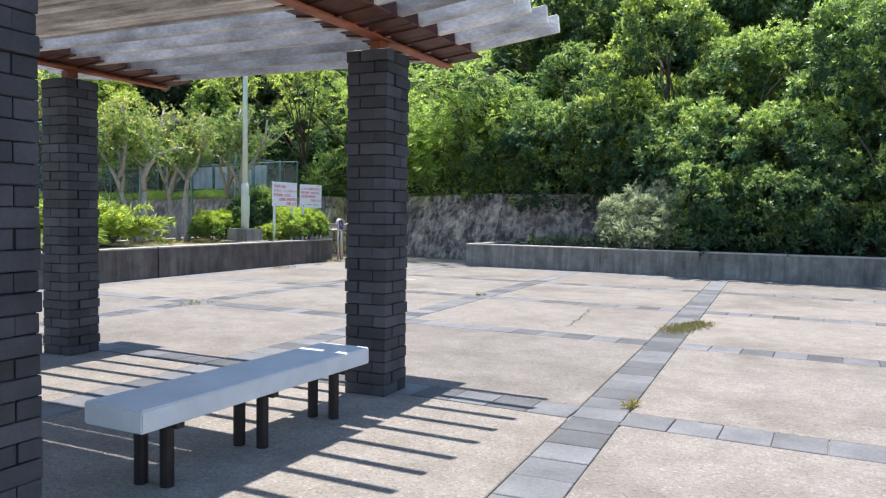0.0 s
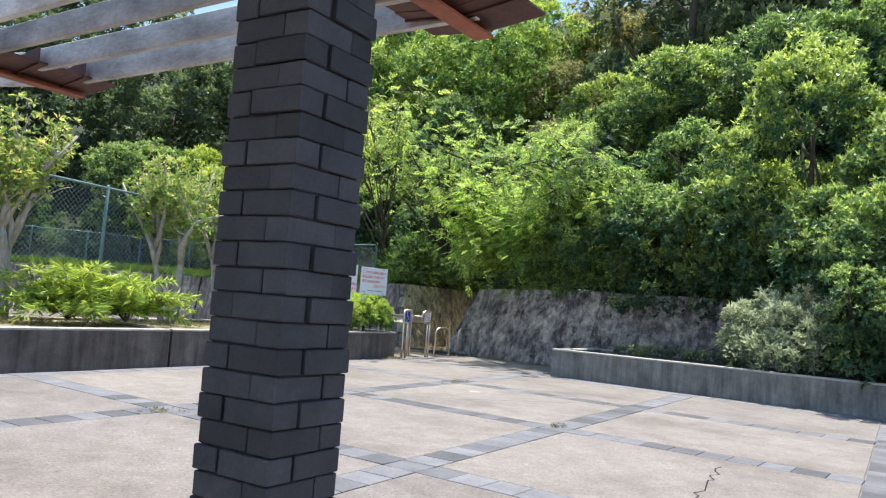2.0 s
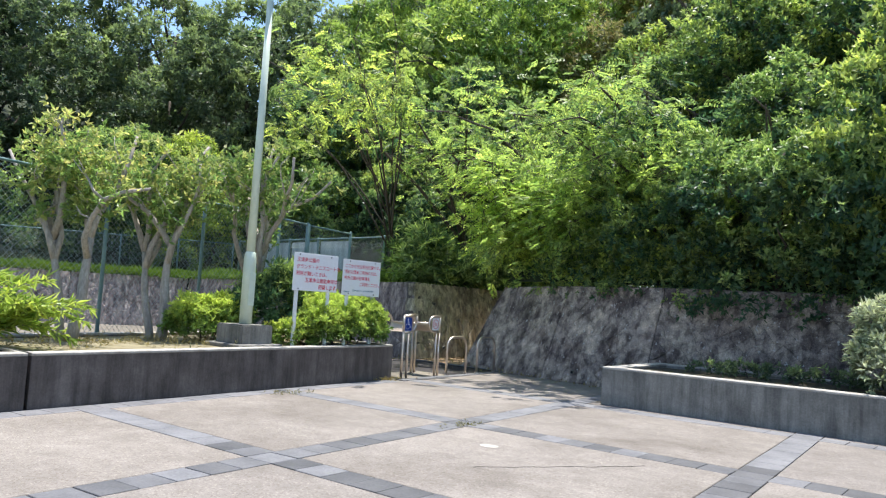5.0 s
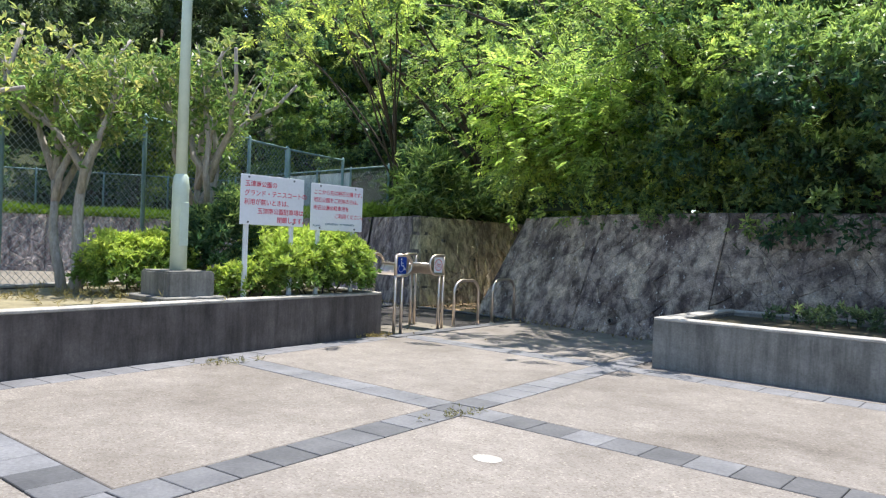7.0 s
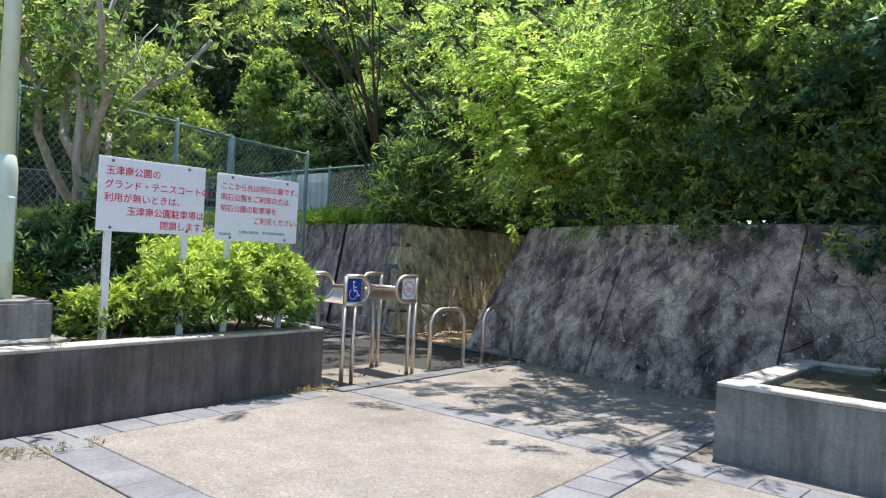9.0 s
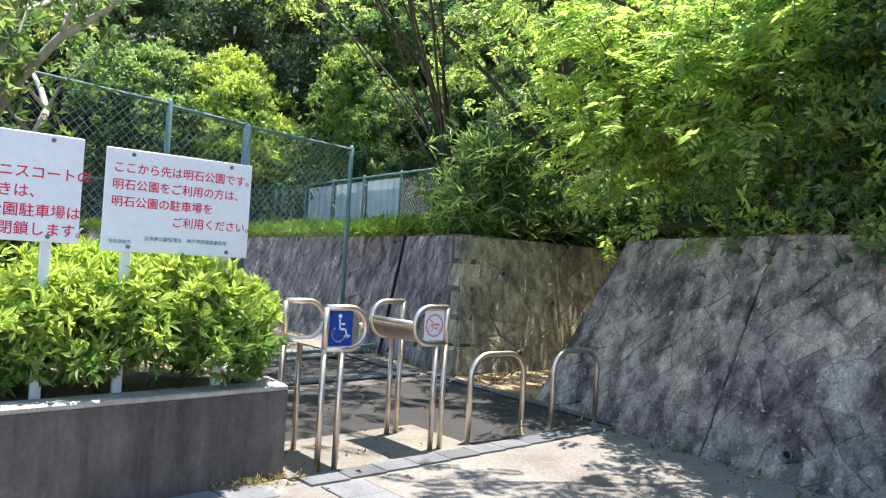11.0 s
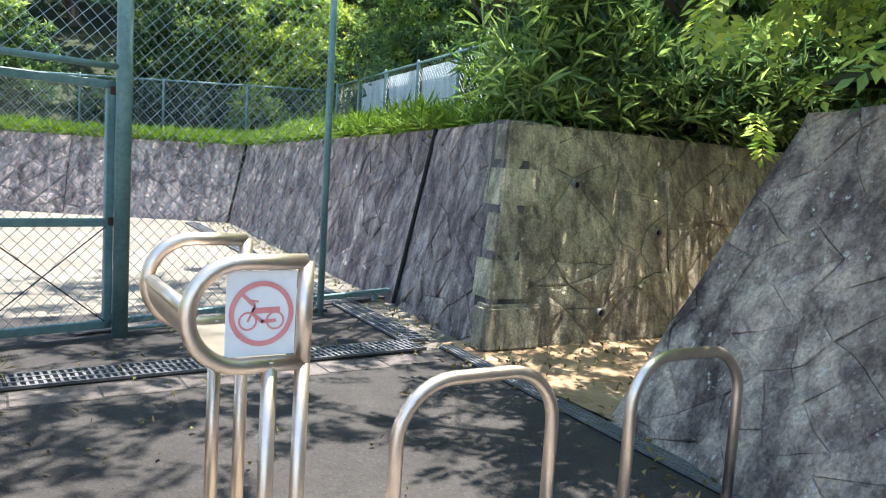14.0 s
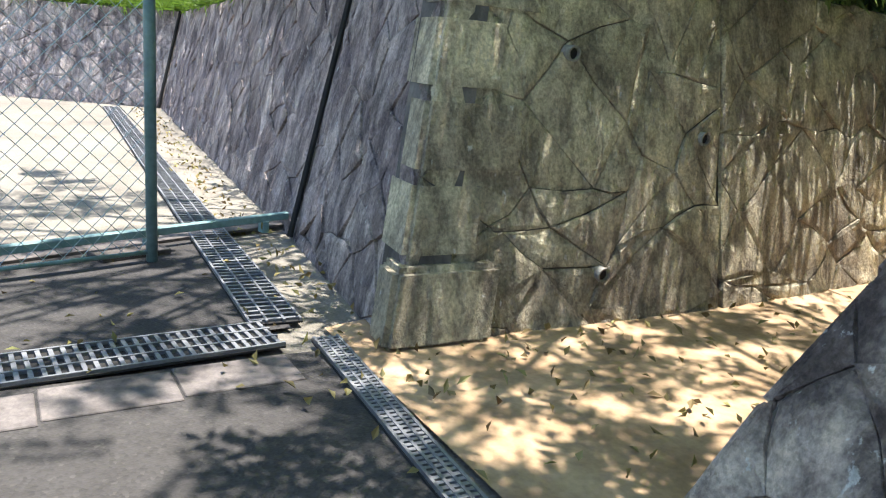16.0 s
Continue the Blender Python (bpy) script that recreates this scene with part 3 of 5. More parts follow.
def stone_cells(length, height, size, seed, loose=0.16):
    """Diagonally laid, uneven stones with wavering edges over a face length x height; loose: how irregular."""
    r = np.random.default_rng(seed)
    n = int((length + height) / size) + 6
    jit = {}

    def corner(i, j):
        if (i, j) not in jit:
            u = size * 0.75 * (i + j * 0.08) + r.normal() * size * loose
            v = size * 0.75 * j + r.normal() * size * loose
            jit[i, j] = ((u - v) * 0.82, (u + v) * 0.62)
        return jit[i, j]

    def middle(a, b):
        if (a, b) not in mids:
            p, q = corner(*a), corner(*b)
            mids[a, b] = tuple((p[k] + q[k]) / 2 + r.normal() * size * 0.035 for k in (0, 1))
        return mids[a, b]

    cells, mids = [], {}
    for i in range(-n * 2, n * 3):
        for j in range(-n * 3, n * 2):
            c = corner(i, j)
            if not (-size * 2 < c[0] < length + size * 2 and -size * 2 < c[1] < height + size * 2):
                continue
            ca, cb, cc, cd = (i, j), (i + 1, j), (i + 1, j + 1), (i, j + 1)
            poly = [corner(*ca), middle(ca, cb), corner(*cb), middle(cb, cc), corner(*cc), middle(cd, cc), corner(*cd), middle(ca, cd)]
            for f in (lambda p: p[0] - 0.01, lambda p: length - 0.01 - p[0], lambda p: p[1] - 0.01, lambda p: height - 0.01 - p[1]):
                poly = clip(poly, f) if len(poly) > 2 else []
            if len(poly) > 2:
                ar = 0.5 * abs(sum(p[0] * q[1] - q[0] * p[1] for p, q in zip(poly, poly[1:] + poly[:1])))
                if ar > size * size * 0.012:
                    cells.append(poly)
    return cells


def stone_face(b0, b1, t0, t1, size, material, parent, seed, as_parts=True, gap=0.002, proud=0.014, name="stone", loose=0.16):
    """Stones on a leaning face given by its lower and upper corner points."""
    b0, b1, t0, t1 = (Vector(p) for p in (b0, b1, t0, t1))
    length, height = (b1 - b0).length, ((t0 - b0).length + (t1 - b1).length) / 2
    nrm = (b1 - b0).cross(t0 - b0).normalized()
    r = np.random.default_rng(seed + 50)
    verts, faces = [], []

    def at(u, v, h):
        s, w = u / length, v / height
        lo, hi = b0.lerp(b1, s), t0.lerp(t1, s)
        return lo.lerp(hi, w) + nrm * h

    for poly in stone_cells(length, height, size, seed, loose):
        cx, cy = sum(p[0] for p in poly) / len(poly), sum(p[1] for p in poly) / len(poly)
        rings, lift = [], proud * r.uniform(0.5, 1.3)
        tilt = r.normal(size=2) * 0.06
        for inset, h in ((gap, -0.02), (gap, lift * 0.45), (gap + size * 0.07, lift * 0.95)):
            ring = []
            for px, py in poly:
                d = math.hypot(px - cx, py - cy) + 1e-6
                f = max(0.15, 1 - inset * 1.35 / d)
                qx, qy = cx + (px - cx) * f, cy + (py - cy) * f
                ring.append(at(qx, qy, h * 1.0 + 0.5 * (tilt[0] * (qx - cx) + tilt[1] * (qy - cy)) + r.normal() * 0.004))
            rings.append(ring)
        top = at(cx + r.normal() * size * 0.08, cy + r.normal() * size * 0.08, lift * r.uniform(1.0, 1.35))
        n = len(poly)
        vs = [p for ring in rings for p in ring] + [top]
        fs = []
        for k in range(2):
            for i in range(n):
                fs.append((k * n + i, k * n + (i + 1) % n, (k + 1) * n + (i + 1) % n, (k + 1) * n + i))
        for i in range(n):
            fs.append((2 * n + i, 2 * n + (i + 1) % n, 3 * n))
        area = sum(poly[i][0] * poly[(i + 1) % n][1] - poly[(i + 1) % n][0] * poly[i][1] for i in range(n))
        if area < 0:
            fs = [f[::-1] for f in fs]
        if as_parts:
            o = sum(vs, Vector()) / len(vs)
            ob = new(name, mesh_from(name, [v - o for v in vs], fs, material))
            ob.parent, ob.location = parent, o
        else:
            k0 = len(verts)
            verts += vs
            faces += [tuple(i + k0 for i in f) for f in fs]
    if not as_parts and verts:
        ob = new("stonework", mesh_from("stonework", verts, faces, material))
        ob.parent = parent
        tagged(ob, kind="stuff")


def leaning_block(b0, b1, t0, t1, thick):
    """The body behind a stone face, from its four face corners, thick metres deep."""
    b0, b1, t0, t1 = (Vector(p) for p in (b0, b1, t0, t1))
    n = (b1 - b0).cross(t0 - b0)
    n.z = 0
    n = -n.normalized()
    b0, b1, t0, t1 = (p + n * 0.03 for p in (b0, b1, t0, t1))
    n = n * thick * 0.5
    bm = bmesh.new()
    f = [bm.verts.new(p) for p in (b0, b1, t1, t0)]
    k = [bm.verts.new(p) for p in (b0 + n, b1 + n, t1 + n, t0 + n)]
    bm.faces.new(f)
    bm.faces.new(k[::-1])
    for i in range(4):
        bm.faces.new((f[i], k[i], k[(i + 1) % 4], f[(i + 1) % 4]))
    bmesh.ops.recalc_face_normals(bm, faces=bm.faces)
    return bm


RW_TOP = ((-12.68, 23.4), (-10.7, 22.85), (-8.5, 22.5), (16.0, 22.35))
RW_Z = (1.84, 1.9, 1.92, 1.9)
wall_right = empty("wall_right_bank", Matrix(), "dark run-off stained rubble retaining wall with diagonal joints", "wall", kind="structure")
for i in range(3):
    q = [(*RW[i], -0.05), (*RW[i + 1], -0.05), (*RW_TOP[i], RW_Z[i]), (*RW_TOP[i + 1], RW_Z[i + 1])]
    part("mortar_bed", leaning_block(*q, 0.5), M_BED, wall_right)
end_q = [(-13.0, 30.0, -0.05), (-13.3, 22.68, -0.05), (-12.3, 30.0, 1.9), (-12.68, 23.4, 1.84)]
part("mortar_bed", leaning_block(*end_q, 0.5), M_BED, wall_right)

wall_left = empty("wall_left_bank", Matrix(), "purple-grey rubble retaining wall beside the road", "wall", kind="structure")
LW_TOP = ((-31.0, 8.0), (-30.75, 16.1), (-28.75, 21.1), (-26.9, 24.5), (-17.05, 23.6), (-15.36, 23.31))
LW_Z = (1.7, 1.7, 1.7, 1.72, 1.84, 1.87)
for i in range(5):
    q = [(*LW[i], -0.05), (*LW[i + 1], -0.05), (*LW_TOP[i], LW_Z[i]), (*LW_TOP[i + 1], LW_Z[i + 1])]
    part("mortar_bed", leaning_block(*q, 0.4), M_BED, wall_left)
wall_gully = empty("wall_gully", Matrix(), "tan mossy rubble retaining wall turning the corner into a gully", "wall", kind="structure")
GU = ((-14.92, 22.89), (-14.85, 25.0), (-15.1, 30.0))
GU_TOP = ((-15.36, 23.31), (-15.33, 25.1), (-15.55, 30.0))
GU_Z = (1.87, 1.86, 1.84)
for i in range(2):
    q = [(*GU[i], -0.05), (*GU[i + 1], -0.05), (*GU_TOP[i], GU_Z[i]), (*GU_TOP[i + 1], GU_Z[i + 1])]
    part("mortar_bed", leaning_block(*q, 0.4), M_BED, wall_gully)


# ---- planters ----
def ring_wall(outline, inner, z0, z1):
    """A closed ring between two plan outlines, as one body."""
    bm = bmesh.new()
    n = len(outline)
    v = [[bm.verts.new((x, y, z)) for x, y in line] for line, z in ((outline, z0), (outline, z1), (inner, z1), (inner, z0))]
    for k in range(4):
        for i in range(n):
            j = (i + 1) % n
            bm.faces.new((v[k][i], v[k][j], v[(k + 1) % 4][j], v[(k + 1) % 4][i]))
    bmesh.ops.recalc_face_normals(bm, faces=bm.faces)
    return bm


def planter(name, outline, inner, top, soil_z, material, cap, label, bed=None):
    """A low concrete wall as a ring between two plan outlines, with a paler cap and soil within."""
    root = empty(name, Matrix(), label, "planter")
    part("wall", ring_wall(outline, inner, -0.05, top - 0.035), material, root)
    part("cap", softened(ring_wall(outline, inner, top - 0.035, top), 0.008, 1), cap, root, "paler top edge")
    bm = bmesh.new()
    bm.faces.new([bm.verts.new((x, y, soil_z)) for x, y in inner])
    part("soil", bm, bed or M_SOIL, root, "dark leaf litter" if bed else "dry soil with thin grass")
    return root


planter_left_far = planter("planter",
    [(planter_x(-2.0), -2.0), (planter_x(12.48), 12.48), (-14.2, 12.6), (-12.6, -2.0)],
    [(planter_x(-2.0) - 0.2, -1.8), (planter_x(12.48) - 0.2, 12.47), (-14.0, 12.59), (-12.4, -1.8)],
    0.6, 0.55, M_CONC_DARK, M_CAP, "low dark stained concrete planter wall with dry grass bed")
planter_left = planter("planter",
    [(planter_x(12.52), 12.52), (planter_x(18.85), 18.85), (-15.7, 19.25), (-14.2, 12.64)],
    [(planter_x(12.52) - 0.2, 12.53), (planter_x(18.65) - 0.2, 18.65), (-15.5, 19.05), (-14.0, 12.65)],
    0.6, 0.55, M_CONC_DARK, M_CAP, "low dark stained concrete planter wall at the park entrance")
planter_right = planter("planter",
    [(-8.26, 19.5), (16.0, 19.2), (16.0, 22.3), (-8.3, 21.7)],
    [(-8.04, 19.72), (15.8, 19.42), (15.8, 22.1), (-8.08, 21.6)],
    0.57, 0.5, M_CONC, M_CAP, "low grey concrete planter wall below the wooded bank", M_LITTER)

# ---- pergola ----
PILLARS = ((-2.815, 6.89, 4.0), (-6.0, 6.72, 4.0), (-2.72, 3.935, 4.0), (-5.82, 3.74, 4.0))
PILLAR_H = 2.45
COURSE = PILLAR_H / 30


def brick_mesh():
    return softened(box(0.215, 0.105, COURSE - 0.004, (0, 0, 0)), 0.004, 1)


brick_bm = brick_mesh()
BRICK = bpy.data.meshes.new("brick")
brick_bm.to_mesh(BRICK)
brick_bm.free()
BRICK.materials.append(M_BRICK)


def pillar(x, y, turn):
    """A square pier of four bricks a course laid round a mortar core."""
    root = empty("brick_pillar", pose(x, y, 0, 0, 0, turn), "square charcoal brick pillar carrying the pergola", "pillar", "pergola pillars")
    part("core", box(0.3, 0.3, PILLAR_H - 0.012), M_MORTAR, root)
    r = random.Random(int(abs(x) * 100))
    for c in range(30):
        flip = 1 if c % 2 else -1
        for q in range(4):
            ob = new("brick", BRICK)
            ob.parent = root
            a = 90 * q
            m = pose(0, 0, 0, 0, 0, a) @ pose(flip * 0.055, -0.108 - 0.008 * (c % 2), c * COURSE + 0.002, 0, 0, 0)
            jit = pose(r.uniform(-0.002, 0.002), r.uniform(-0.006, 0.005), 0, r.uniform(-1.0, 1.0), 0, r.uniform(-1.0, 1.0))
            ob.matrix_local = m @ jit
    part("cement_cap", softened(box(0.28, 0.28, 0.02, (0, 0, PILLAR_H - 0.012)), 0.006, 1), M_CAP, root, "pale cement topping")
    return root


for p in PILLARS:
    pillar(*p)

pergola = empty("pergola", Matrix(), "weathered timber slat pergola on rust-red steel beams", "pergola")
for (xa, ya), (xb, yb) in (((-2.8, 7.95), (-2.69, 2.9)), ((-5.95, 7.78), (-5.8, 2.8))):
    d = Vector((xb - xa, yb - ya, 0)).normalized()
    s = Vector((-d.y, d.x, 0))
    length = math.hypot(xb - xa, yb - ya)
    mid = ((xa + xb) / 2, (ya + yb) / 2)
    turn = Matrix.Rotation(math.atan2(d.y, d.x), 4, "Z")
    bm = box(length, 0.1, 0.012, (mid[0], mid[1], 2.535), 0, 1, None, turn)
    box(length, 0.012, 0.05, (mid[0], mid[1], 2.547), 0, 1, bm, turn)
    part("beam", bm, M_RUST, pergola, "rust-red steel tee")
for x, y, t in PILLARS:
    part("stub", softened(box(0.1, 0.1, 0.085, (x, y, PILLAR_H + 0.006)), 0.006, 1), M_RUST, pergola)
SLATS = [7.78 - 0.295 * i for i in range(17)]
for i, y in enumerate(SLATS):
    wob = 0.01 * math.sin(i * 2.1)
    bz = 2.556
    for x0, z0, x1, z1 in ((-2.86, bz + 0.01, -1.78 + 0.012 * math.sin(i * 1.7), bz + 0.15), (-5.86, bz + 0.035, -2.74, bz + 0.015), (-7.15, bz + 0.15, -5.9, bz + 0.02)):
        tilt = Matrix.Rotation(-math.atan2(z1 - z0, x1 - x0), 4, "Y") @ Matrix.Rotation(radians(2.2), 4, "Z")
        yy = y + wob + ((x0 + x1) / 2 + 2.8) * 0.038 + (0.024 if x1 - x0 > 2 else 0.0)
        part("slat", box(x1 - x0, 0.04, 0.135, ((x0 + x1) / 2, yy, (z0 + z1) / 2), 0.004, 1, None, tilt), M_WOOD, pergola)
    # Filler slats, hardly seen, added to cast solid shade beside the bench.
    if y < 6.1:
        for k in (1, 2, 3):
            tilt = Matrix.Rotation(radians(2.2), 4, "Z")
            part("slat", box(3.0, 0.066, 0.1, (-4.36, y - 0.0737 * k - 0.035, bz + 0.03), 0.004, 1, None, tilt), M_WOOD, pergola)
    # Shoes widened to shade the bench; row 4 stays narrow to let light through.
    for bx in (-2.8 + (7.95 - y) * 0.0218, -5.95 + (7.78 - y) * 0.03):
        if i in (4,) and bx > -4:
            wide = 0.2
        else:
            wide = 0.3
        for side in (-1, 1):
            tilt = Matrix.Rotation(radians(-6.0 * side), 4, "Y")
            bm = box(0.3, wide, 0.012, (bx + side * 0.151, y + 0.03 + (bx + 2.8) * 0.038, bz + 0.03 + 0.003 * (i % 2)), 0, 1, None, tilt)
            box(0.3, 0.012, 0.11, (bx + side * 0.151, y - 0.035 + (bx + 2.8) * 0.038, bz + 0.02), 0, 1, bm, tilt)
            part("shoe", bm, M_RUST_DARK, pergola, "rusty steel slat shoe, widened to shade the bench")

# ---- bench ----
bench = empty("bench", pose(-2.68, 5.42, 0, 0, 0, 1.2), "long grey-white painted slab bench on dark posts", "bench")
part("seat", softened(box(0.37, 1.84, 0.105, (0, 0, 0.325)), 0.007, 2), M_BENCH, bench, "smooth pale grey slab")
for sy in (-0.68, 0.0, 0.68):
    for sx in (-0.075, 0.065):
        part("leg", tube([(sx, sy + sx * 0.2, -0.01), (sx, sy + sx * 0.2, 0.3)], 0.033, 12), M_IRON, bench)
    part("crossbar", softened(box(0.34, 0.05, 0.03, (0, sy, 0.294)), 0.004, 1), M_IRON, bench)

# ---- street lamp ----
LX, LY = -12.5, 16.05
lamp = empty("street_lamp", pose(LX, LY, 0.55), "tall pale green lamp post on a concrete block", "street lamp")
bm = softened(box(0.62, 0.58, 0.36, (0, 0, -0.02)), 0.02, 2)
part("footing", bm, M_CONC, lamp, "grey concrete block")
part("step", softened(box(0.85, 0.8, 0.06, (0.02, -0.02, 0.0)), 0.01, 1), M_CONC, lamp)
sleeve = part("base_sleeve", tube([(0, 0, 0.34), (0, 0, 1.32), (0, 0, 1.42), (0, 0, 1.45)], [0.095, 0.095, 0.08, 0.06], 16), M_POLE, lamp, "", True)
part("access_door", softened(box(0.02, 0.11, 0.5, (0.09, 0.0, 0.62)), 0.004, 1), M_POLE, sleeve)
part("pole", tube([(0, 0, 1.42), (0, 0, 5.55)], [0.066, 0.048], 14), M_POLE, lamp, "", True)
part("collar", tube([(0, 0, 5.55), (0, 0, 5.72)], 0.056, 14), M_NAVY, lamp, "dark blue collar", True)
part("neck", tube([(0, 0, 5.72), (0, 0, 5.8), (0, 0, 5.95)], [0.05, 0.1, 0.12], 16), M_LAMP, lamp, "", True)
part("shade", tube([(0, 0, 5.92), (0, 0, 5.96), (0, 0, 6.08), (0, 0, 6.14)], [0.25, 0.26, 0.14, 0.03], 24), M_LAMP, lamp, "flared pale hood", True)


# ---- notice boards ----
def notice(y0, y1, z0, z1, label, lines, small, posts):
    """An enamelled board on two posts; its face looks along +x."""
    w, h = y1 - y0, z1 - z0
    root = empty("notice_board", pose(-12.13, (y0 + y1) / 2, 0.55), label, "sign", "park notices")
    zz = z0 - 0.55
    bm = softened(box(0.012, w, h, (0, 0, zz)), 0.002, 1)
    panel = part("panel", bm, M_SIGN, root, "white enamelled panel")
    for p in posts:
        stand = part("post", softened(box(0.045, 0.055, zz + h * 0.98 + 0.02, (-0.03, p, -0.02)), 0.006, 1), M_SIGNPOST, root)
        for zb in (zz + 0.03, zz + h - 0.03):
            part("bolt", tube([(0.004, p, zb), (0.012, p, zb)], 0.013, 8), M_GALV, stand)
    face = Matrix(((0, 0, 1, 0.0075), (1, 0, 0, 0), (0, 1, 0, 0), (0, 0, 0, 1)))
    for text, u, v, size in lines:
        bars_text(text, size, Matrix.Translation((0, u - w / 2, zz + h - v)) @ face, M_RED, panel)
    for text, u, v, size in small:
        bars_text(text, size, Matrix.Translation((0, u - w / 2, zz + h - v)) @ face, M_TEAL, panel)
    return root


notice(16.6, 17.54, 1.45, 2.045, "white notice board with red lettering about the ground and tennis court", (
    ("玉津南公園の", 0.055, 0.135, 0.078), ("グランド・テニスコートの", 0.05, 0.245, 0.078), ("利用が無いときは、", 0.05, 0.35, 0.078),
    ("玉津南公園駐車場は", 0.24, 0.455, 0.078), ("閉鎖します。", 0.53, 0.555, 0.078)), (), (-0.36, 0.31))
notice(17.66, 18.565, 1.42, 2.025, "white notice board with red lettering about the neighbouring park", (
    ("ここから先は明石公園です。", 0.04, 0.135, 0.0685), ("明石公園をご利用の方は、", 0.04, 0.235, 0.0685), ("明石公園の駐車場を", 0.04, 0.335, 0.0685),
    ("ご利用ください。", 0.4, 0.435, 0.0685)), (("玉津南公園管理会　神戸市西建設事務所", 0.24, 0.53, 0.029), ("緊急連絡先", 0.04, 0.555, 0.026)), (-0.3, 0.31))


# ---- wheelchair gate ----
def d_loop(y_flat, y_round, z0, z1, x, bm=None, radius=0.023):
    """A rail loop in the y-z plane with a square end and a half-round end."""
    r, zc = (z1 - z0) / 2, (z0 + z1) / 2
    s = 1 if y_round > y_flat else -1
    pts = [(x, y_flat, z0), (x, y_flat, z1)]
    cy = y_round - s * r
    for k in range(15):
        a = math.pi / 2 - math.pi * k / 14
        pts.append((x, cy + s * r * math.cos(a), zc + r * math.sin(a)))
    pts.append((x, y_flat, z0))
    bm = bm or bmesh.new()
    tube(pts[:2], radius, 10, bm)
    tube(pts[1:], radius, 10, bm)
    return bm


def gate_unit(x_mid, y_flat, y_round, plate, label):
    root = empty("wheelchair_gate", pose(x_mid, y_flat, 0), label, "barrier", "stainless gate pair")
    s = 1 if y_round > y_flat else -1
    w = abs(y_round - y_flat)
    z0, z1 = 0.83, 1.115
    for x in (0.29, -0.29):
        part("loop", d_loop(0, s * w, z0, z1, x), M_STEEL, root, "bent stainless tube", True)
        part("leg", tube([(x, 0, -0.02), (x, 0, z0 + 0.01)], 0.022, 12), M_STEEL, root, "", True)
        part("leg", tube([(x, s * (0.14 if s > 0 else 0.095), -0.02), (x, s * (0.14 if s > 0 else 0.095), z0 + 0.01)], 0.022, 12), M_STEEL, root, "", True)
    r, zc = (z1 - z0) / 2, (z0 + z1) / 2
    # the curved skin round the nose, from mid height down and under
    bm = bmesh.new()
    ring = []
    for k in range(15):
        a = 0.15 - (math.pi / 2 + 0.15) * k / 14
        ring.append((s * (w - r) + s * (r + 0.004) * math.cos(a), zc + (r + 0.004) * math.sin(a)))
    ring.append((s * 0.02, z0 - 0.004))
    va = [[bm.verts.new((x, y + 0.0, z)) for y, z in ring] for x in (0.285, -0.285)]
    vb = [[bm.verts.new((x, y - s * 0.004, z + 0.004)) for y, z in ring] for x in (0.285, -0.285)]
    for k in range(len(ring) - 1):
        bm.faces.new((va[0][k], va[0][k + 1], va[1][k + 1], va[1][k]))
        bm.faces.new((vb[0][k], vb[1][k], vb[1][k + 1], vb[0][k + 1]))
    bm.faces.new((va[0][0], va[1][0], vb[1][0], vb[0][0]))
    part("skin", bm, M_STEEL, root, "brushed curved sheet", True)
    part("rail", tube([(-0.29, s * w - s * 0.01, zc + 0.01), (0.29, s * w - s * 0.01, zc + 0.01)], 0.02, 10), M_STEEL, root, "", True)
    plate(root, s, w, zc, z0, z1)
    return root


def ring_bm(radius, width, thick, x, cy, cz, n=40):
    bm = bmesh.new()
    vs = []
    for k in range(n):
        a = 2 * math.pi * k / n
        vs.append([bm.verts.new((x + dx, cy + rr * math.cos(a), cz + rr * math.sin(a))) for dx, rr in ((0, radius), (thick, radius), (thick, radius - width), (0, radius - width))])
    for k in range(n):
        a, b = vs[k], vs[(k + 1) % n]
        for i in range(4):
            bm.faces.new((a[i], a[(i + 1) % 4], b[(i + 1) % 4], b[i]))
    return bm


def stroke(pts, width, x, bm=None):
    bm = bm or bmesh.new()
    for (y0, z0), (y1, z1) in zip(pts, pts[1:]):
        d = Vector((y1 - y0, z1 - z0))
        n = Vector((-d.y, d.x)).normalized() * width / 2
        e = d.normalized() * width * 0.35
        q = [(y0 - e.x + n.x, z0 - e.y + n.y), (y0 - e.x - n.x, z0 - e.y - n.y), (y1 + e.x - n.x, z1 + e.y - n.y), (y1 + e.x + n.x, z1 + e.y + n.y)]
        bm.faces.new([bm.verts.new((x, *p)) for p in q])
    return bm


def disc(x, cy, cz, r, bm=None, n=20):
    bm = bm or bmesh.new()
    bm.faces.new([bm.verts.new((x, cy + r * math.cos(2 * math.pi * k / n), cz + r * math.sin(2 * math.pi * k / n))) for k in range(n)])
    return bm


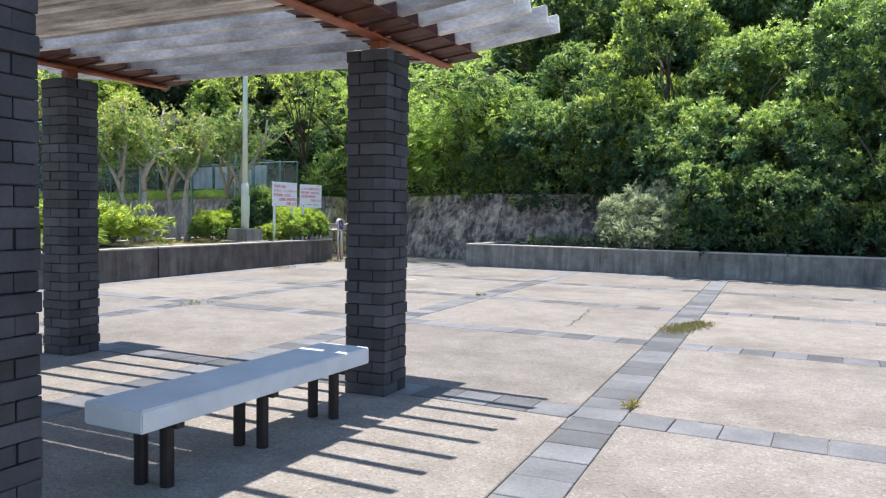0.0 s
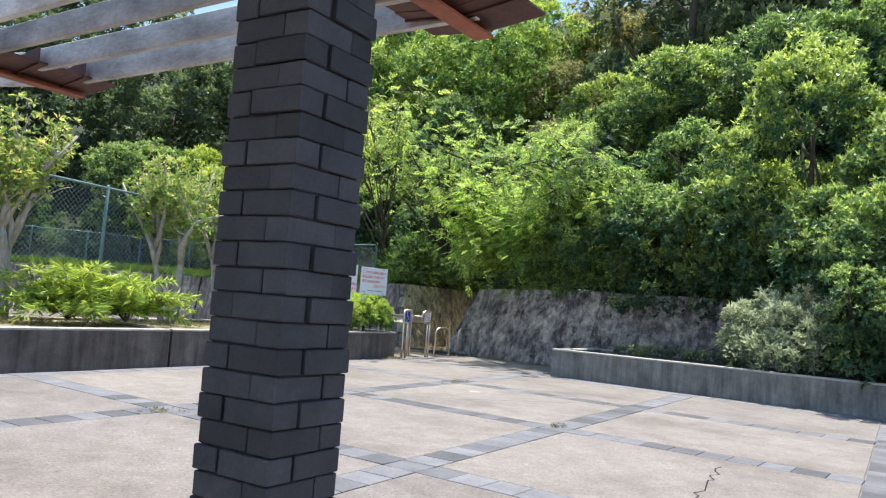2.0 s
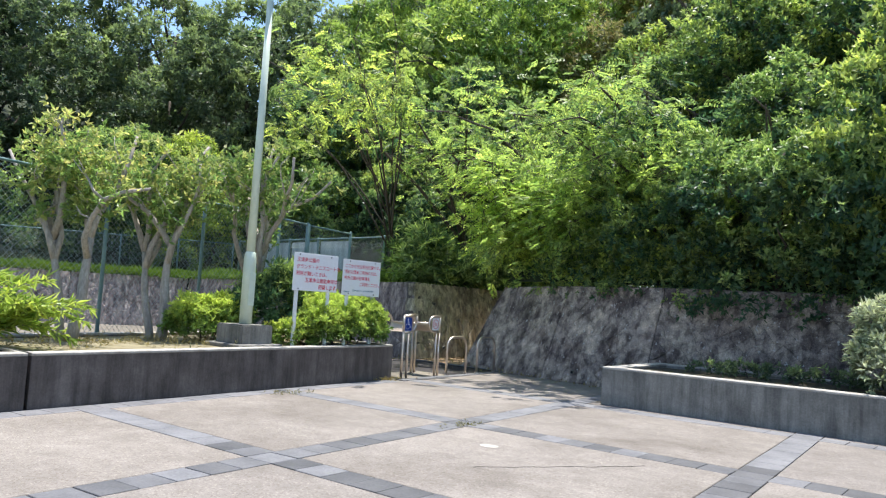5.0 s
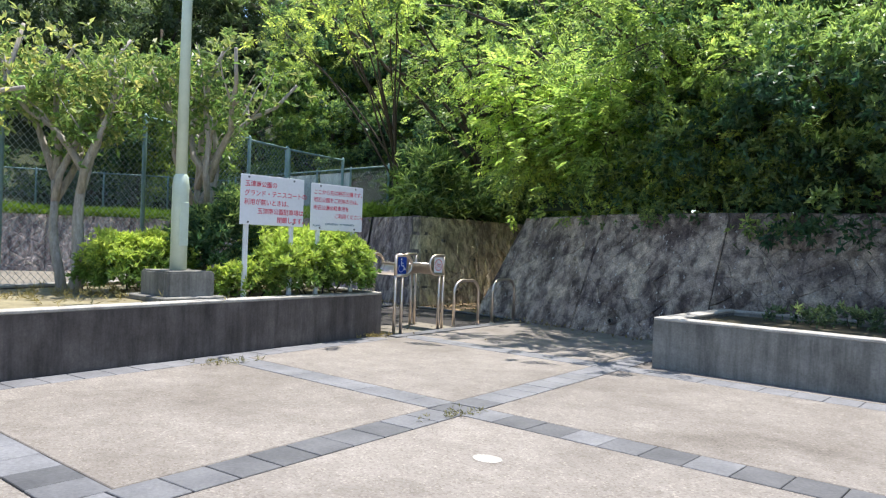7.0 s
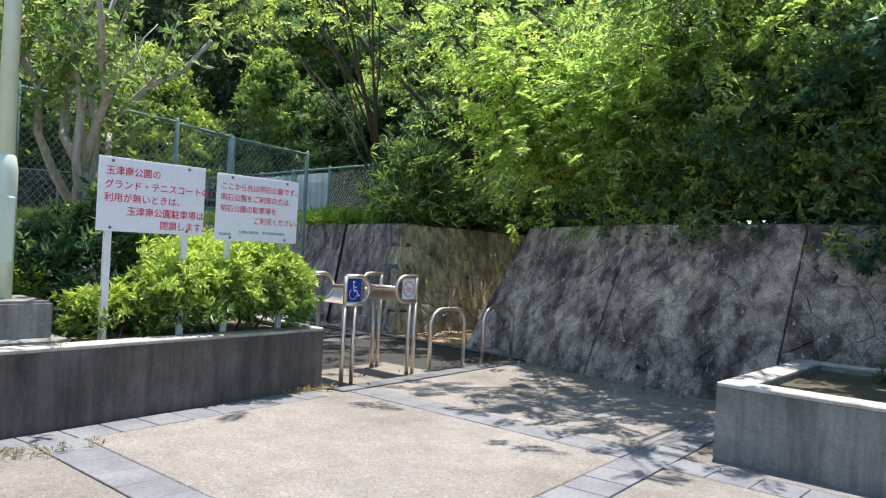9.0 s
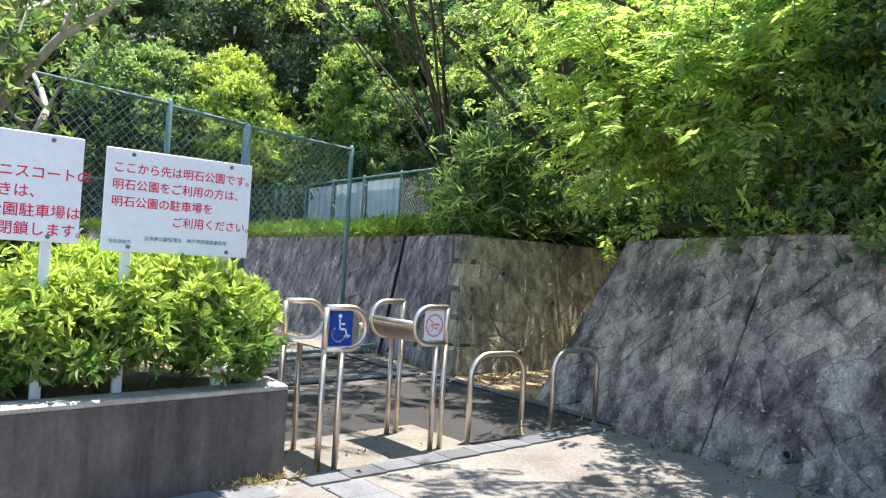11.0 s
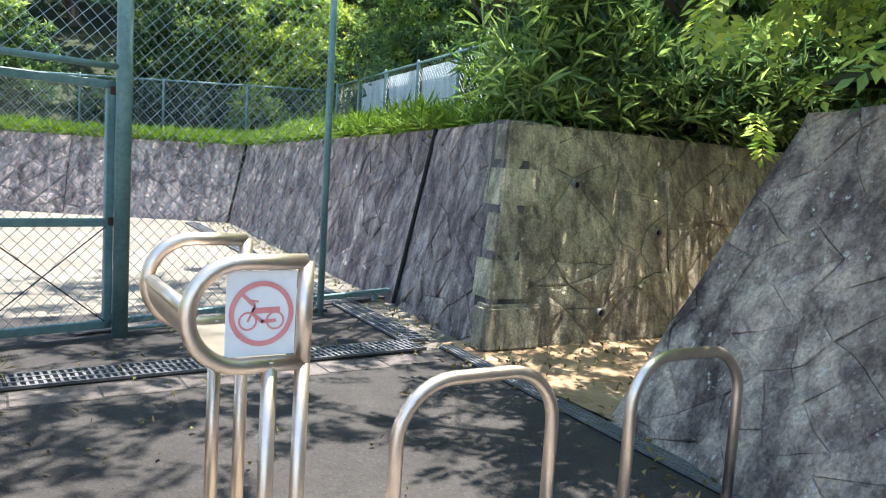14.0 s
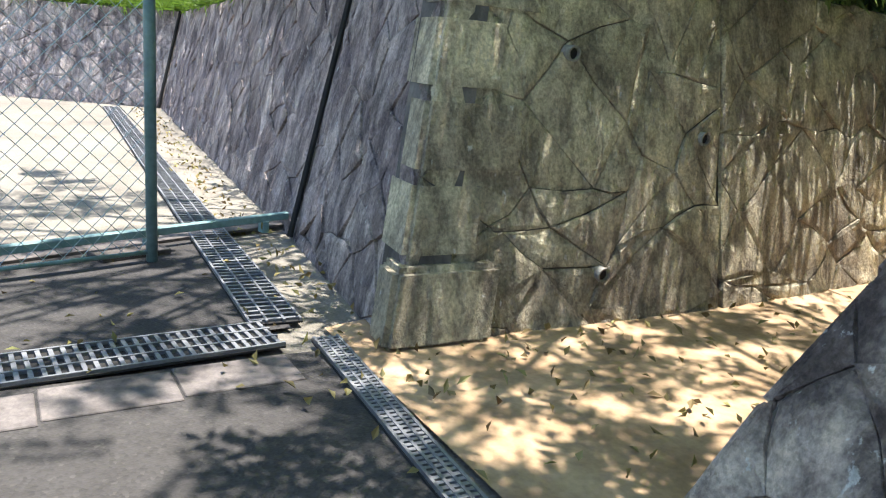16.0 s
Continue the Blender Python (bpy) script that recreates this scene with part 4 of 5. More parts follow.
def plate_wheelchair(root, s, w, zc, z0, z1):
    x = 0.285
    plate = part("plate", softened(box(0.004, 0.2, 0.24, (x, 0.12, zc - 0.12)), 0.001, 1), M_BLUE, root, "blue plate")
    part("back_sheet", softened(box(0.004, w - 0.05, z1 - z0 - 0.02, (x - 0.012, w / 2 - 0.02, z0 + 0.01)), 0.001, 1), M_STEEL, root)
    x += 0.0045
    cy = 0.115
    bm = stroke([(cy - 0.005, zc + 0.06), (cy + 0.0, zc - 0.005), (cy + 0.045, zc - 0.008), (cy + 0.062, zc - 0.06), (cy + 0.082, zc - 0.052)], 0.014, x)
    stroke([(cy - 0.003, zc + 0.032), (cy + 0.036, zc + 0.03)], 0.012, x, bm)
    disc(x, cy - 0.003, zc + 0.085, 0.015, bm)
    arc = [(cy - 0.008 + 0.052 * math.cos(a), zc - 0.04 + 0.052 * math.sin(a)) for a in (math.radians(130 + 12 * k) for k in range(19))]
    stroke(arc, 0.011, x, bm)
    part("pictogram", bm, M_SIGN, plate, "white wheelchair pictogram")


def plate_motorbike(root, s, w, zc, z0, z1):
    x = 0.285
    plate = part("plate", softened(box(0.004, 0.195, 0.235, (x, -0.122, zc - 0.1175)), 0.001, 1), M_SIGN, root, "white plate")
    x += 0.003
    cy = -0.122
    part("prohibition_ring", ring_bm(0.09, 0.014, 0.002, x, cy, zc), M_FADED, plate, "faded red ring")
    bm = ring_bm(0.026, 0.005, 0.0015, x, cy - 0.038, zc - 0.02, 24)
    join(bm, ring_bm(0.026, 0.005, 0.0015, x, cy + 0.038, zc - 0.02, 24))
    stroke([(cy - 0.038, zc - 0.02), (cy - 0.02, zc + 0.02), (cy - 0.03, zc + 0.036), (cy - 0.012, zc + 0.034)], 0.006, x + 0.001, bm)
    stroke([(cy - 0.022, zc + 0.008), (cy + 0.045, zc + 0.01)], 0.016, x + 0.001, bm)
    stroke([(cy - 0.02, zc - 0.004), (cy + 0.002, zc - 0.022), (cy + 0.038, zc - 0.02)], 0.01, x + 0.001, bm)
    part("pictogram", bm, M_FADED, plate, "faded motorbike pictogram")
    part("slash", stroke([(cy - 0.06, zc + 0.06), (cy - 0.028, zc + 0.028)], 0.01, x + 0.0018), M_FADED, plate)


gate_unit(-12.25, 19.1, 19.43, plate_wheelchair, "stainless tube gate unit with a blue wheelchair plate")
gate_unit(-12.36, 20.275, 19.955, plate_motorbike, "stainless tube gate unit with a faded no-motorbike plate")


def hoop(y0, y1):
    root = empty("hoop_barrier", pose(-12.12, (y0 + y1) / 2, 0), "stainless hoop barrier set in the asphalt", "barrier", "hoop barriers")
    w, h, r = (y1 - y0) / 2, 0.72, 0.2
    pts = [(0, -w, -0.03), (0, -w, h - r)]
    pts += [(0, -w + r - r * math.cos(a), h - r + r * math.sin(a)) for a in (math.pi / 2 * k / 8 for k in range(1, 9))]
    pts += [(0, w - r + r * math.sin(a), h - r + r * math.cos(a)) for a in (math.pi / 2 * k / 8 for k in range(0, 9))]
    pts += [(0, w, -0.03)]
    bar = part("bar", tube(pts, 0.024, 12), M_STEEL, root, "", True)
    for y in (-w, w):
        part("flange", tube([(0, y, -0.005), (0, y, 0.006)], 0.04, 14), M_STEEL, bar)


hoop(20.62, 21.25)
hoop(21.64, 22.27)

# ---- fences ----
FD = Vector((0.2378, -0.9713, 0))
F0 = Vector((-16.57, 22.16, 0))


def chain_mesh(length, height, pitch=0.075, wire=0.0026):
    """Diamond wire netting in the x-z plane, three-sided wires."""
    verts, faces = [], []

    def line(x0, z0, x1, z1, off):
        d = Vector((x1 - x0, 0, z1 - z0)).normalized()
        n = Vector((-d.z, 0, d.x))
        k = len(verts)
        for px, pz in ((x0, z0), (x1, z1)):
            for a in range(3):
                q = n * math.cos(a * 2.094) * wire + Vector((0, 1, 0)) * (math.sin(a * 2.094) * wire + off)
                verts.append((px + q.x, q.y, pz + q.z))
        for a in range(3):
            faces.append((k + a, k + (a + 1) % 3, k + 3 + (a + 1) % 3, k + 3 + a))

    step = pitch * 1.35
    n = int((length + height) / step)
    for i in range(n + 1):
        s = i * step
        a0, a1 = max(0, s - height), min(length, s)
        if a1 > a0:
            line(a0, s - a0, a1, s - a1, 0.002)
            line(length - a0, s - a0, length - a1, s - a1, -0.002)
    return mesh_from("netting", verts, faces, M_WIRE)


def fence_run(start, way, spans, z0, z1, label, rail=0.022, post=0.032, net_low=0.05, bottom_rail=True):
    """Posts, rails and one panel of netting for each span."""
    ang = math.degrees(math.atan2(way.y, way.x))
    root = empty("chain_link_fence", pose(start.x, start.y, z0, 0, 0, ang), label, "fence")
    total = sum(spans)
    s = 0.0
    for i, w in enumerate([0, *spans]):
        s += w
        part("post", tube([(s, 0, -0.1), (s, 0, z1 - z0), (s, 0, z1 - z0 + 0.03)], [post, post, post * 0.4], 10), M_FENCE, root, "", True)
    part("top_rail", tube([(0, 0, z1 - z0 - 0.03), (total, 0, z1 - z0 - 0.03)], rail, 8), M_FENCE, root, "", True)
    if bottom_rail:
        part("bottom_rail", tube([(0, 0, net_low), (total, 0, net_low)], rail * 0.6, 8), M_FENCE, root, "", True)
    s = 0.0
    for w in spans:
        ob = part("netting", chain_mesh(w, z1 - z0 - net_low - 0.04), M_WIRE, root)
        tagged(ob, kind="stuff")
        ob.location = (s, 0, net_low)
        s += w
    return root


fence_run(F0 + FD * 2.92, FD, [2.3, 2.2, 2.2, 2.2, 2.2, 2.2, 2.2, 2.2], 0.0, 3.05, "tall green-blue chain-link fence of the sports court")
fence_run(F0, FD, [1.87], 0.0, 3.0, "open bay of green chain-link above the sliding gate track")

over = empty("chain_link_fence", pose(F0.x + FD.x * 1.87, F0.y + FD.y * 1.87, 2.0, 0, 0, math.degrees(math.atan2(FD.y, FD.x))), "chain-link panel over the gate between two fence posts", "fence")
part("top_rail", tube([(0, 0, 0.98), (1.05, 0, 1.0)], 0.022, 8), M_FENCE, over, "", True)
part("bottom_rail", tube([(0, 0, 0.0), (1.05, 0, 0.0)], 0.024, 8), M_FENCE, over, "", True)
ob = part("netting", chain_mesh(1.05, 0.97), M_WIRE, over)
tagged(ob, kind="stuff")

# ---- gate in the fence, drains ----
gate = empty("sliding_gate", pose(F0.x + FD.x * 2.9, F0.y + FD.y * 2.9, 0.06, 0, 0, math.degrees(math.atan2(-FD.y, -FD.x))), "green painted framed chain-link gate leaf, half open", "gate")
for x in (0.06, 0.98):
    part("stile", softened(box(0.06, 0.05, 1.84, (x, 0.06, 0.0)), 0.005, 1), M_FENCE, gate)
for z in (0.0, 0.77, 1.78):
    part("rail", softened(box(0.98, 0.05, 0.06, (0.52, 0.06, z)), 0.005, 1), M_FENCE, gate)
ob = part("netting", chain_mesh(0.9, 1.75), M_WIRE, gate)
tagged(ob, kind="stuff")
ob.location = (0.07, 0.06, 0.04)
for z0, z1 in ((0.06, 0.77), (0.77, 0.06)):
    part("brace_wire", tube([(0.09, 0.03, z0), (0.95, 0.03, z1)], 0.005, 6), M_IRON, gate)
part("gate_post", tube([(1.06, 0.0, -0.08), (1.06, 0.0, 2.9), (1.06, 0.0, 2.95)], [0.055, 0.055, 0.02], 14), M_FENCE, gate, "stout painted gate post", True)
part("hinge", softened(box(0.1, 0.05, 0.06, (1.02, 0.05, 0.78)), 0.006, 1), M_RUST_DARK, gate, "rusty hinge")
part("hinge", softened(box(0.1, 0.05, 0.06, (1.02, 0.05, 1.74)), 0.006, 1), M_RUST_DARK, gate, "rusty hinge")
track = empty("gate_track", pose(-16.16, 20.2, 0, 0, 0, math.degrees(math.atan2(3.0, -1.03))), "low green steel gate track on short feet", "gate track")
part("rail", softened(box(3.2, 0.045, 0.05, (1.55, 0, 0.075)), 0.006, 1), M_FENCE, track)
for x in (0.2, 1.15, 2.1, 2.95):
    part("foot", softened(box(0.05, 0.06, 0.08, (x, 0, 0.0)), 0.004, 1), M_FENCE, track)
part("sill", softened(box(3.3, 0.16, 0.02, (1.55, 0.16, -0.004)), 0.003, 1), M_CONC_DARK, track)
part("post_pad", softened(box(0.42, 0.2, 0.03, (1.95, -0.06, -0.004)), 0.004, 1), M_CONC_DARK, track)


def grating(name, x, y, turn, length, width, label, cross=0.045):
    """A trench drain cover: side bars and many cross bars over a flat black sheet painted as the unlit channel."""
    root = empty(name, pose(x, y, 0, 0, 0, turn), label, "drain")
    part("channel", softened(box(length, width, 0.01, (length / 2, 0, -0.004)), 0.001, 1), M_VOID, root, "flat black sheet in place of the unlit channel")
    for k in (-0.5, -0.17, 0.17, 0.5):
        part("bar", box(length, 0.012, 0.018, (length / 2, k * (width - 0.02), 0.004)), M_GALV, root)
    verts, faces = [], []
    n = int(length / cross)
    for i in range(n):
        u = (i + 0.5) * length / n
        k = len(verts)
        for dx in (-0.009, 0.009):
            for dy in (-width / 2 + 0.01, width / 2 - 0.01):
                for z in (0.006, 0.019):
                    verts.append((u + dx, dy, z))
        for f in ((0, 1, 3, 2), (4, 6, 7, 5), (0, 4, 5, 1), (2, 3, 7, 6), (1, 5, 7, 3)):
            faces.append(tuple(k + i for i in f))
    ob = part("bar_grid", mesh_from("bar_grid", verts, faces, M_GALV), M_GALV, root)
    tagged(ob, kind="stuff")
    return root


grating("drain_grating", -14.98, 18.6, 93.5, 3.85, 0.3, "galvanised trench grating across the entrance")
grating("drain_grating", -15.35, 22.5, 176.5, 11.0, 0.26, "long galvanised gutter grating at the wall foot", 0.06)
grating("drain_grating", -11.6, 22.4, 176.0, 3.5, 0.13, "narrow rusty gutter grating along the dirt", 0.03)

kerb = empty("kerb_strip", Matrix(), "row of pale kerb slabs along the gate line", "kerb", kind="structure")
for i in range(11):
    y = 18.92 + i * 0.31
    part("slab", softened(box(0.2, 0.3, 0.03, (-11.82 - 0.06 * (y - 19), y + 0.15, -0.026)), 0.004, 1), M_TILE, kerb)
pad = empty("drain_sill", Matrix(), "row of grey sill slabs before the trench grating", "kerb", kind="structure")
for i in range(8):
    y = 18.75 + i * 0.47
    part("slab", softened(box(0.26, 0.46, 0.03, (-14.68 - 0.06 * (y - 19), y + 0.15, -0.029)), 0.004, 1), M_CONC_DARK, pad)

# weep pipes in the masonry
for x, y, z in ((-12.09, 22.5, 0.14), (-10.14, 22.06, 0.2), (-15.2, 23.95, 1.35), (-15.1, 24.9, 0.95), (-14.93, 24.1, 0.25)):
    w = empty("weep_pipe", pose(x, y, z), "short grey plastic drain pipe in the stone wall", "pipe", "weep pipes")
    way = (0, -1, -0.05) if x > -13 else (1, 0, -0.05)
    bm = bmesh.new()
    d = Vector(way)
    tube([Vector((0, 0, 0)) - d * 0.1, d * 0.03], 0.04, 14, bm, False)
    tube([d * 0.03, d * 0.028, Vector((0, 0, 0)) - d * 0.1], [0.04, 0.03, 0.03], 14, bm, False)
    part("pipe", bm, M_CONC, w)
    # Black disc painted as the shade inside the pipe.
    part("bore", tube([d * 0.005, d * 0.01], 0.03, 12), M_VOID, w)

# fence above the left wall, with pale sheeting behind it
bank_fence = fence_run(Vector((-18.6, 25.6, 1.95)), Vector((-0.99, 0.12, 0)).normalized(), [1.7] * 5, 2.2, 3.3, "weathered chain-link fence above the retaining wall")
for k in range(1, 4):
    part("sheet", softened(box(1.5, 0.012, 0.92, (1.7 * k + 0.85, -0.05, 0.06)), 0.003, 1), M_SHEET, bank_fence, "pale streaked weathered sheeting")
fence_run(Vector((-27.4, 26.6, 1.9)), Vector((-0.5, -0.87, 0)).normalized(), [2.0] * 6, 1.95, 3.2, "weathered chain-link fence above the bend of the road")

# ---- vegetation models ----
T_BROAD = tree_type("broadleaf_tree", 11, 7.0, 2.9, 5200, M_LEAF, M_BARK_DARK, "dense broadleaf tree with fresh yellow-green shoots", (0.15, 0.085), 8, 0.78, 0.1, 12)
T_BROAD_B = tree_type("broadleaf_tree", 12, 6.0, 2.6, 5200, M_LEAF, M_BARK_DARK, "bushy broadleaf tree covered in new shoots", (0.135, 0.078), 8, 0.95, 0.05, 12)
T_DARK = tree_type("evergreen_tree", 13, 9.0, 3.4, 4600, M_LEAF_DARK, M_BARK_DARK, "tall dark evergreen tree on the hillside", (0.2, 0.09), 7, 0.45, 0.1, 17)
T_LIME = tree_type("lime_green_tree", 14, 8.0, 3.0, 4800, M_LEAF_LIME, M_BARK_DARK, "light lime-green feathery tree", (0.18, 0.07), 7, 0.7, 0.1, 16)
T_OLIVE = tree_type("flowering_tree", 15, 7.0, 2.9, 4600, M_LEAF_OLIVE, M_BARK_DARK, "olive-brown tree fading from flower", (0.17, 0.07), 7, 0.6, 0.1, 14)
r = np.random.default_rng(99)


def spot(x, y, s, q=1.0, dz=-0.4):
    return (x, y, hill(x, y) + dz, s * r.uniform(0.92, 1.08), r.uniform(0, 360), q)


# bank along the right wall
scatter(T_BROAD_B, [spot(x, y, s, q) for x, y, s, q in (
    (-10.2, 28.0, 0.8, 1.0), (-6.7, 22.95, 0.8, 0.95), (-4.2, 22.9, 0.85, 1.2), (-1.3, 23.2, 0.8, 1.0), (1.6, 23.2, 0.9, 1.05),
    (4.8, 24.4, 0.85, 1.0), (8.2, 24.6, 0.95, 1.0), (11.5, 24.5, 0.9, 1.0), (14.5, 24.8, 0.95, 1.0), (-12.2, 29.4, 0.85, 1.0), (-17.4, 28.2, 0.75, 1.0), (-20.8, 29.4, 0.75, 1.0))])
for x, y, sz, t in ((-8.3, 23.7, 0.66, 70),):
    place(T_BROAD_B, x, y, 1.3, sz, t, 1.0, "bushy broadleaf tree leaning over the stone wall")
for x, y, sz, t in ((-2.7, 20.35, 0.46, 120), (-0.7, 20.2, 0.5, 300), (-1.7, 21.7, 0.85, 40), (1.1, 21.0, 0.95, 160), (4.3, 21.2, 0.9, 250), (7.8, 21.6, 0.9, 20), (11.6, 21.6, 0.9, 130)):
    place(T_BROAD_B, x, y, 0.5, sz, t, 1.05, "leafy tree-like shrub standing in the planter bed")
scatter(T_BROAD, [spot(x, y, s, q) for x, y, s, q in (
    (-8.8, 28.2, 0.9, 1.0), (-5.4, 27.6, 0.95, 1.0), (-2.0, 28.2, 0.95, 1.05), (3.4, 28.0, 1.0, 1.0), (7.6, 28.4, 1.0, 1.0), (12.2, 28.6, 1.0, 1.0),
    (-17.5, 30.0, 0.85, 1.0), (-13.4, 31.8, 0.95, 1.0), (-22.0, 30.6, 0.9, 1.0), (-26.5, 30.0, 0.9, 1.0), (-33.5, 18.0, 0.9, 1.0), (-33.6, 11.0, 0.9, 1.0), (-32.0, 24.0, 0.9, 1.0))])
scatter(T_LIME, [spot(x, y, s, q) for x, y, s, q in (
    (-19.5, 32.5, 1.12, 1.0), (-23.5, 33.4, 1.15, 1.0), (-18.0, 36.2, 1.1, 1.0), (-22.0, 37.4, 1.1, 1.0), (-26.6, 33.0, 1.05, 1.0), (-36.5, 15.0, 0.9, 1.0), (-25.0, 28.4, 0.7, 1.0), (-29.8, 26.6, 0.75, 1.0))])
scatter(T_OLIVE, [spot(x, y, s, q) for x, y, s, q in (
    (-15.0, 34.2, 1.15, 1.0), (-13.0, 37.0, 1.15, 1.0), (-16.0, 39.0, 1.1, 1.0))])
scatter(T_DARK, [spot(x, y, s, q) for x, y, s, q in (
    (-10.4, 34.6, 1.35, 1.0), (-6.6, 35.4, 1.5, 1.0), (-2.8, 34.4, 1.5, 1.0), (1.4, 33.6, 1.45, 1.0), (5.6, 33.6, 1.4, 1.0), (9.8, 33.4, 1.3, 1.0), (14.6, 33.0, 1.3, 1.0), (-9.0, 40.0, 1.45, 1.0), (-4.4, 40.4, 1.5, 1.0), (0.6, 39.6, 1.5, 1.0), (6.0, 39.6, 1.4, 1.0),
    (-28.5, 35.2, 1.15, 1.0), (-32.6, 31.6, 1.15, 1.0), (-36.5, 28.0, 1.25, 1.0), (-38.0, 22.0, 1.25, 1.0), (-38.5, 16.0, 1.25, 1.0), (-38.5, 9.5, 1.25, 1.0), (-34.0, 36.5, 1.2, 1.0), (-38.5, 33.5, 1.25, 1.0),
    (-42.5, 31.0, 1.3, 1.0), (-44.0, 24.0, 1.3, 1.0), (-44.5, 16.0, 1.3, 1.0), (-29.5, 40.0, 1.05, 1.0))])

# feathery trees whose boughs hang over the wall and the gully
# High fresh values here paint sunlight into fronds that hang in shade.
feather_tree(-12.2, 25.2, 2.3, 71, [(-2.6, -1.0, 3.0), (-1.6, -2.4, 2.6), (-3.4, 0.6, 3.4), (-2.4, -3.4, 3.7), (-0.2, -1.6, 0.7), (1.2, -1.7, 0.9), (-1.2, -1.7, 1.6), (0.4, -1.9, 1.4)], "feathery tree overhanging the gully", 12, 0.05, 0.6)
feather_tree(-12.35, 25.0, 2.2, 76, [(-0.9, -1.6, 0.6), (-0.6, -1.9, 0.8), (-0.8, -2.0, 1.4), (-0.3, -1.6, 0.7), (-1.0, -1.7, 1.2), (-0.6, -2.0, 1.8), (-0.1, -2.1, 1.1), (-1.1, -1.6, 1.9)], "low feathery tree with sunlit yellow-green fronds over the gully", 24, 0.03, 0.75)
feather_tree(-9.4, 24.9, 2.4, 72, [(-0.2, -3.4, 2.0), (1.2, -2.9, 1.6), (-0.4, -4.2, 2.4), (1.0, -4.0, 2.9), (-1.2, -4.6, 2.6), (-2.0, -3.9, 2.8), (0.3, -4.9, 3.0), (-1.2, -1.9, 0.8), (0.6, -2.0, 0.5), (1.8, -1.9, 0.7), (-0.4, -2.4, 1.2), (-2.0, -1.9, 1.4), (-1.0, -2.6, 1.7), (2.0, -2.4, 1.4)], "feathery tree with bright shoots overhanging the stone wall", 22, 0.05, 0.12)
feather_tree(-10.9, 24.2, 2.2, 75, [(-0.7, -1.2, 0.9), (0.2, -1.5, 0.6), (0.9, -1.2, 1.1), (-0.2, -0.9, 1.6), (0.6, -0.7, 1.9), (-1.0, -0.6, 1.3), (-0.4, -1.1, 0.5), (0.8, -1.2, 0.5)], "low feathery tree with sunlit-toned fronds at the wall end", 26, 0.03, 0.8)
feather_tree(-16.2, 26.4, 2.7, 74, [(2.2, -3.2, 4.0), (1.2, -2.4, 2.6), (-0.4, -2.6, 2.9), (2.9, 0.4, 3.2), (0.6, -3.6, 3.6), (-1.6, -2.2, 2.8), (-0.6, -4.4, 4.2), (-3.0, -4.2, 4.3), (-2.6, -5.8, 4.8)], "slender tree leaning over the gate and gully", 13)
# Tree added for its high unseen boughs, which shade the asphalt.
feather_tree(-17.6, 24.9, 2.3, 77, [(4.3, -4.8, 4.2), (2.9, -4.6, 4.0), (1.0, -4.6, 4.2), (0.0, -3.6, 4.0), (-1.1, -3.8, 4.1), (-1.9, -2.8, 3.8), (3.4, -5.5, 4.5), (4.6, -5.4, 4.3), (2.6, -5.4, 4.3), (3.8, -4.0, 3.9), (2.0, -4.0, 3.8)], "added slender tree, mostly out of view, whose boughs shade the gate", 18, 0.022, 0.1, 6)

# ---- planter plants ----
def young_tree(x, y, seed, height, label):
    """A small multi-stemmed planter tree with bare pale stems and tufted leaves above."""
    rr = np.random.default_rng(seed)
    root = empty("planter_tree", pose(x, y, 0.55), label, "tree", "planter trees")
    br, ends = [], []
    for st in range(2):
        a = 2.9 * st + rr.uniform(0, 0.8)
        pts, rad = bough(rr, (0.1 * math.cos(a), 0.1 * math.sin(a), -0.06), (0.16 * math.cos(a), 0.16 * math.sin(a), 1), 1.55, 0.12 - 0.05 * st, 0.09, 5)
        rad = [q * 0.5 + 0.032 for q in rad]
        br.append((pts, rad))
        for j in range(4):
            b = a + 1.6 * j + rr.uniform(-0.5, 0.5)
            p1, r1 = bough(rr, pts[-1 - (j % 2)], (0.5 * math.cos(b), 0.5 * math.sin(b), 1.35), height * 0.5, 0.055, 0.22, 5)
            r1 = [q * 0.8 + 0.008 for q in r1]
            br.append((p1, r1))
            ends += p1[2:]
            for _ in range(3):
                c = rr.uniform(0, 6.28)
                p2, r2 = bough(rr, p1[3 - _ % 2], (math.cos(c), math.sin(c), 1.0), height * 0.2, 0.016, 0.25, 4)
                br.append((p2, r2))
                ends += p2[1:]
    part("trunk", trunk_bm(br), M_BARK, root, "pale bare branching stems", True)
    cs = []
    for e in ends:
        if rr.random() < 0.55 or e[2] < 1.5:
            continue
        m = int(rr.integers(9, 17))
        cs.append(np.array(e) + rr.normal(size=(m, 3)) * (0.13, 0.13, 0.13))
    c = np.concatenate(cs)
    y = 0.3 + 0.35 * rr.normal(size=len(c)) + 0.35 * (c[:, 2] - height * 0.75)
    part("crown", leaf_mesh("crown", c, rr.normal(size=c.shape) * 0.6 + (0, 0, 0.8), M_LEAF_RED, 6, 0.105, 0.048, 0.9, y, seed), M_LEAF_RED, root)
    return root


for i, (x, y, h) in enumerate(((-13.6, 10.8, 3.7), (-13.8, 13.95, 3.5), (-13.9, 15.4, 3.6), (-13.8, 17.0, 4.3), (-13.0, 8.6, 3.7), (-12.9, 6.2, 3.7))):
    young_tree(x, y, 40 + i, h, "small planter tree with pale twisted stems and reddish new leaves")


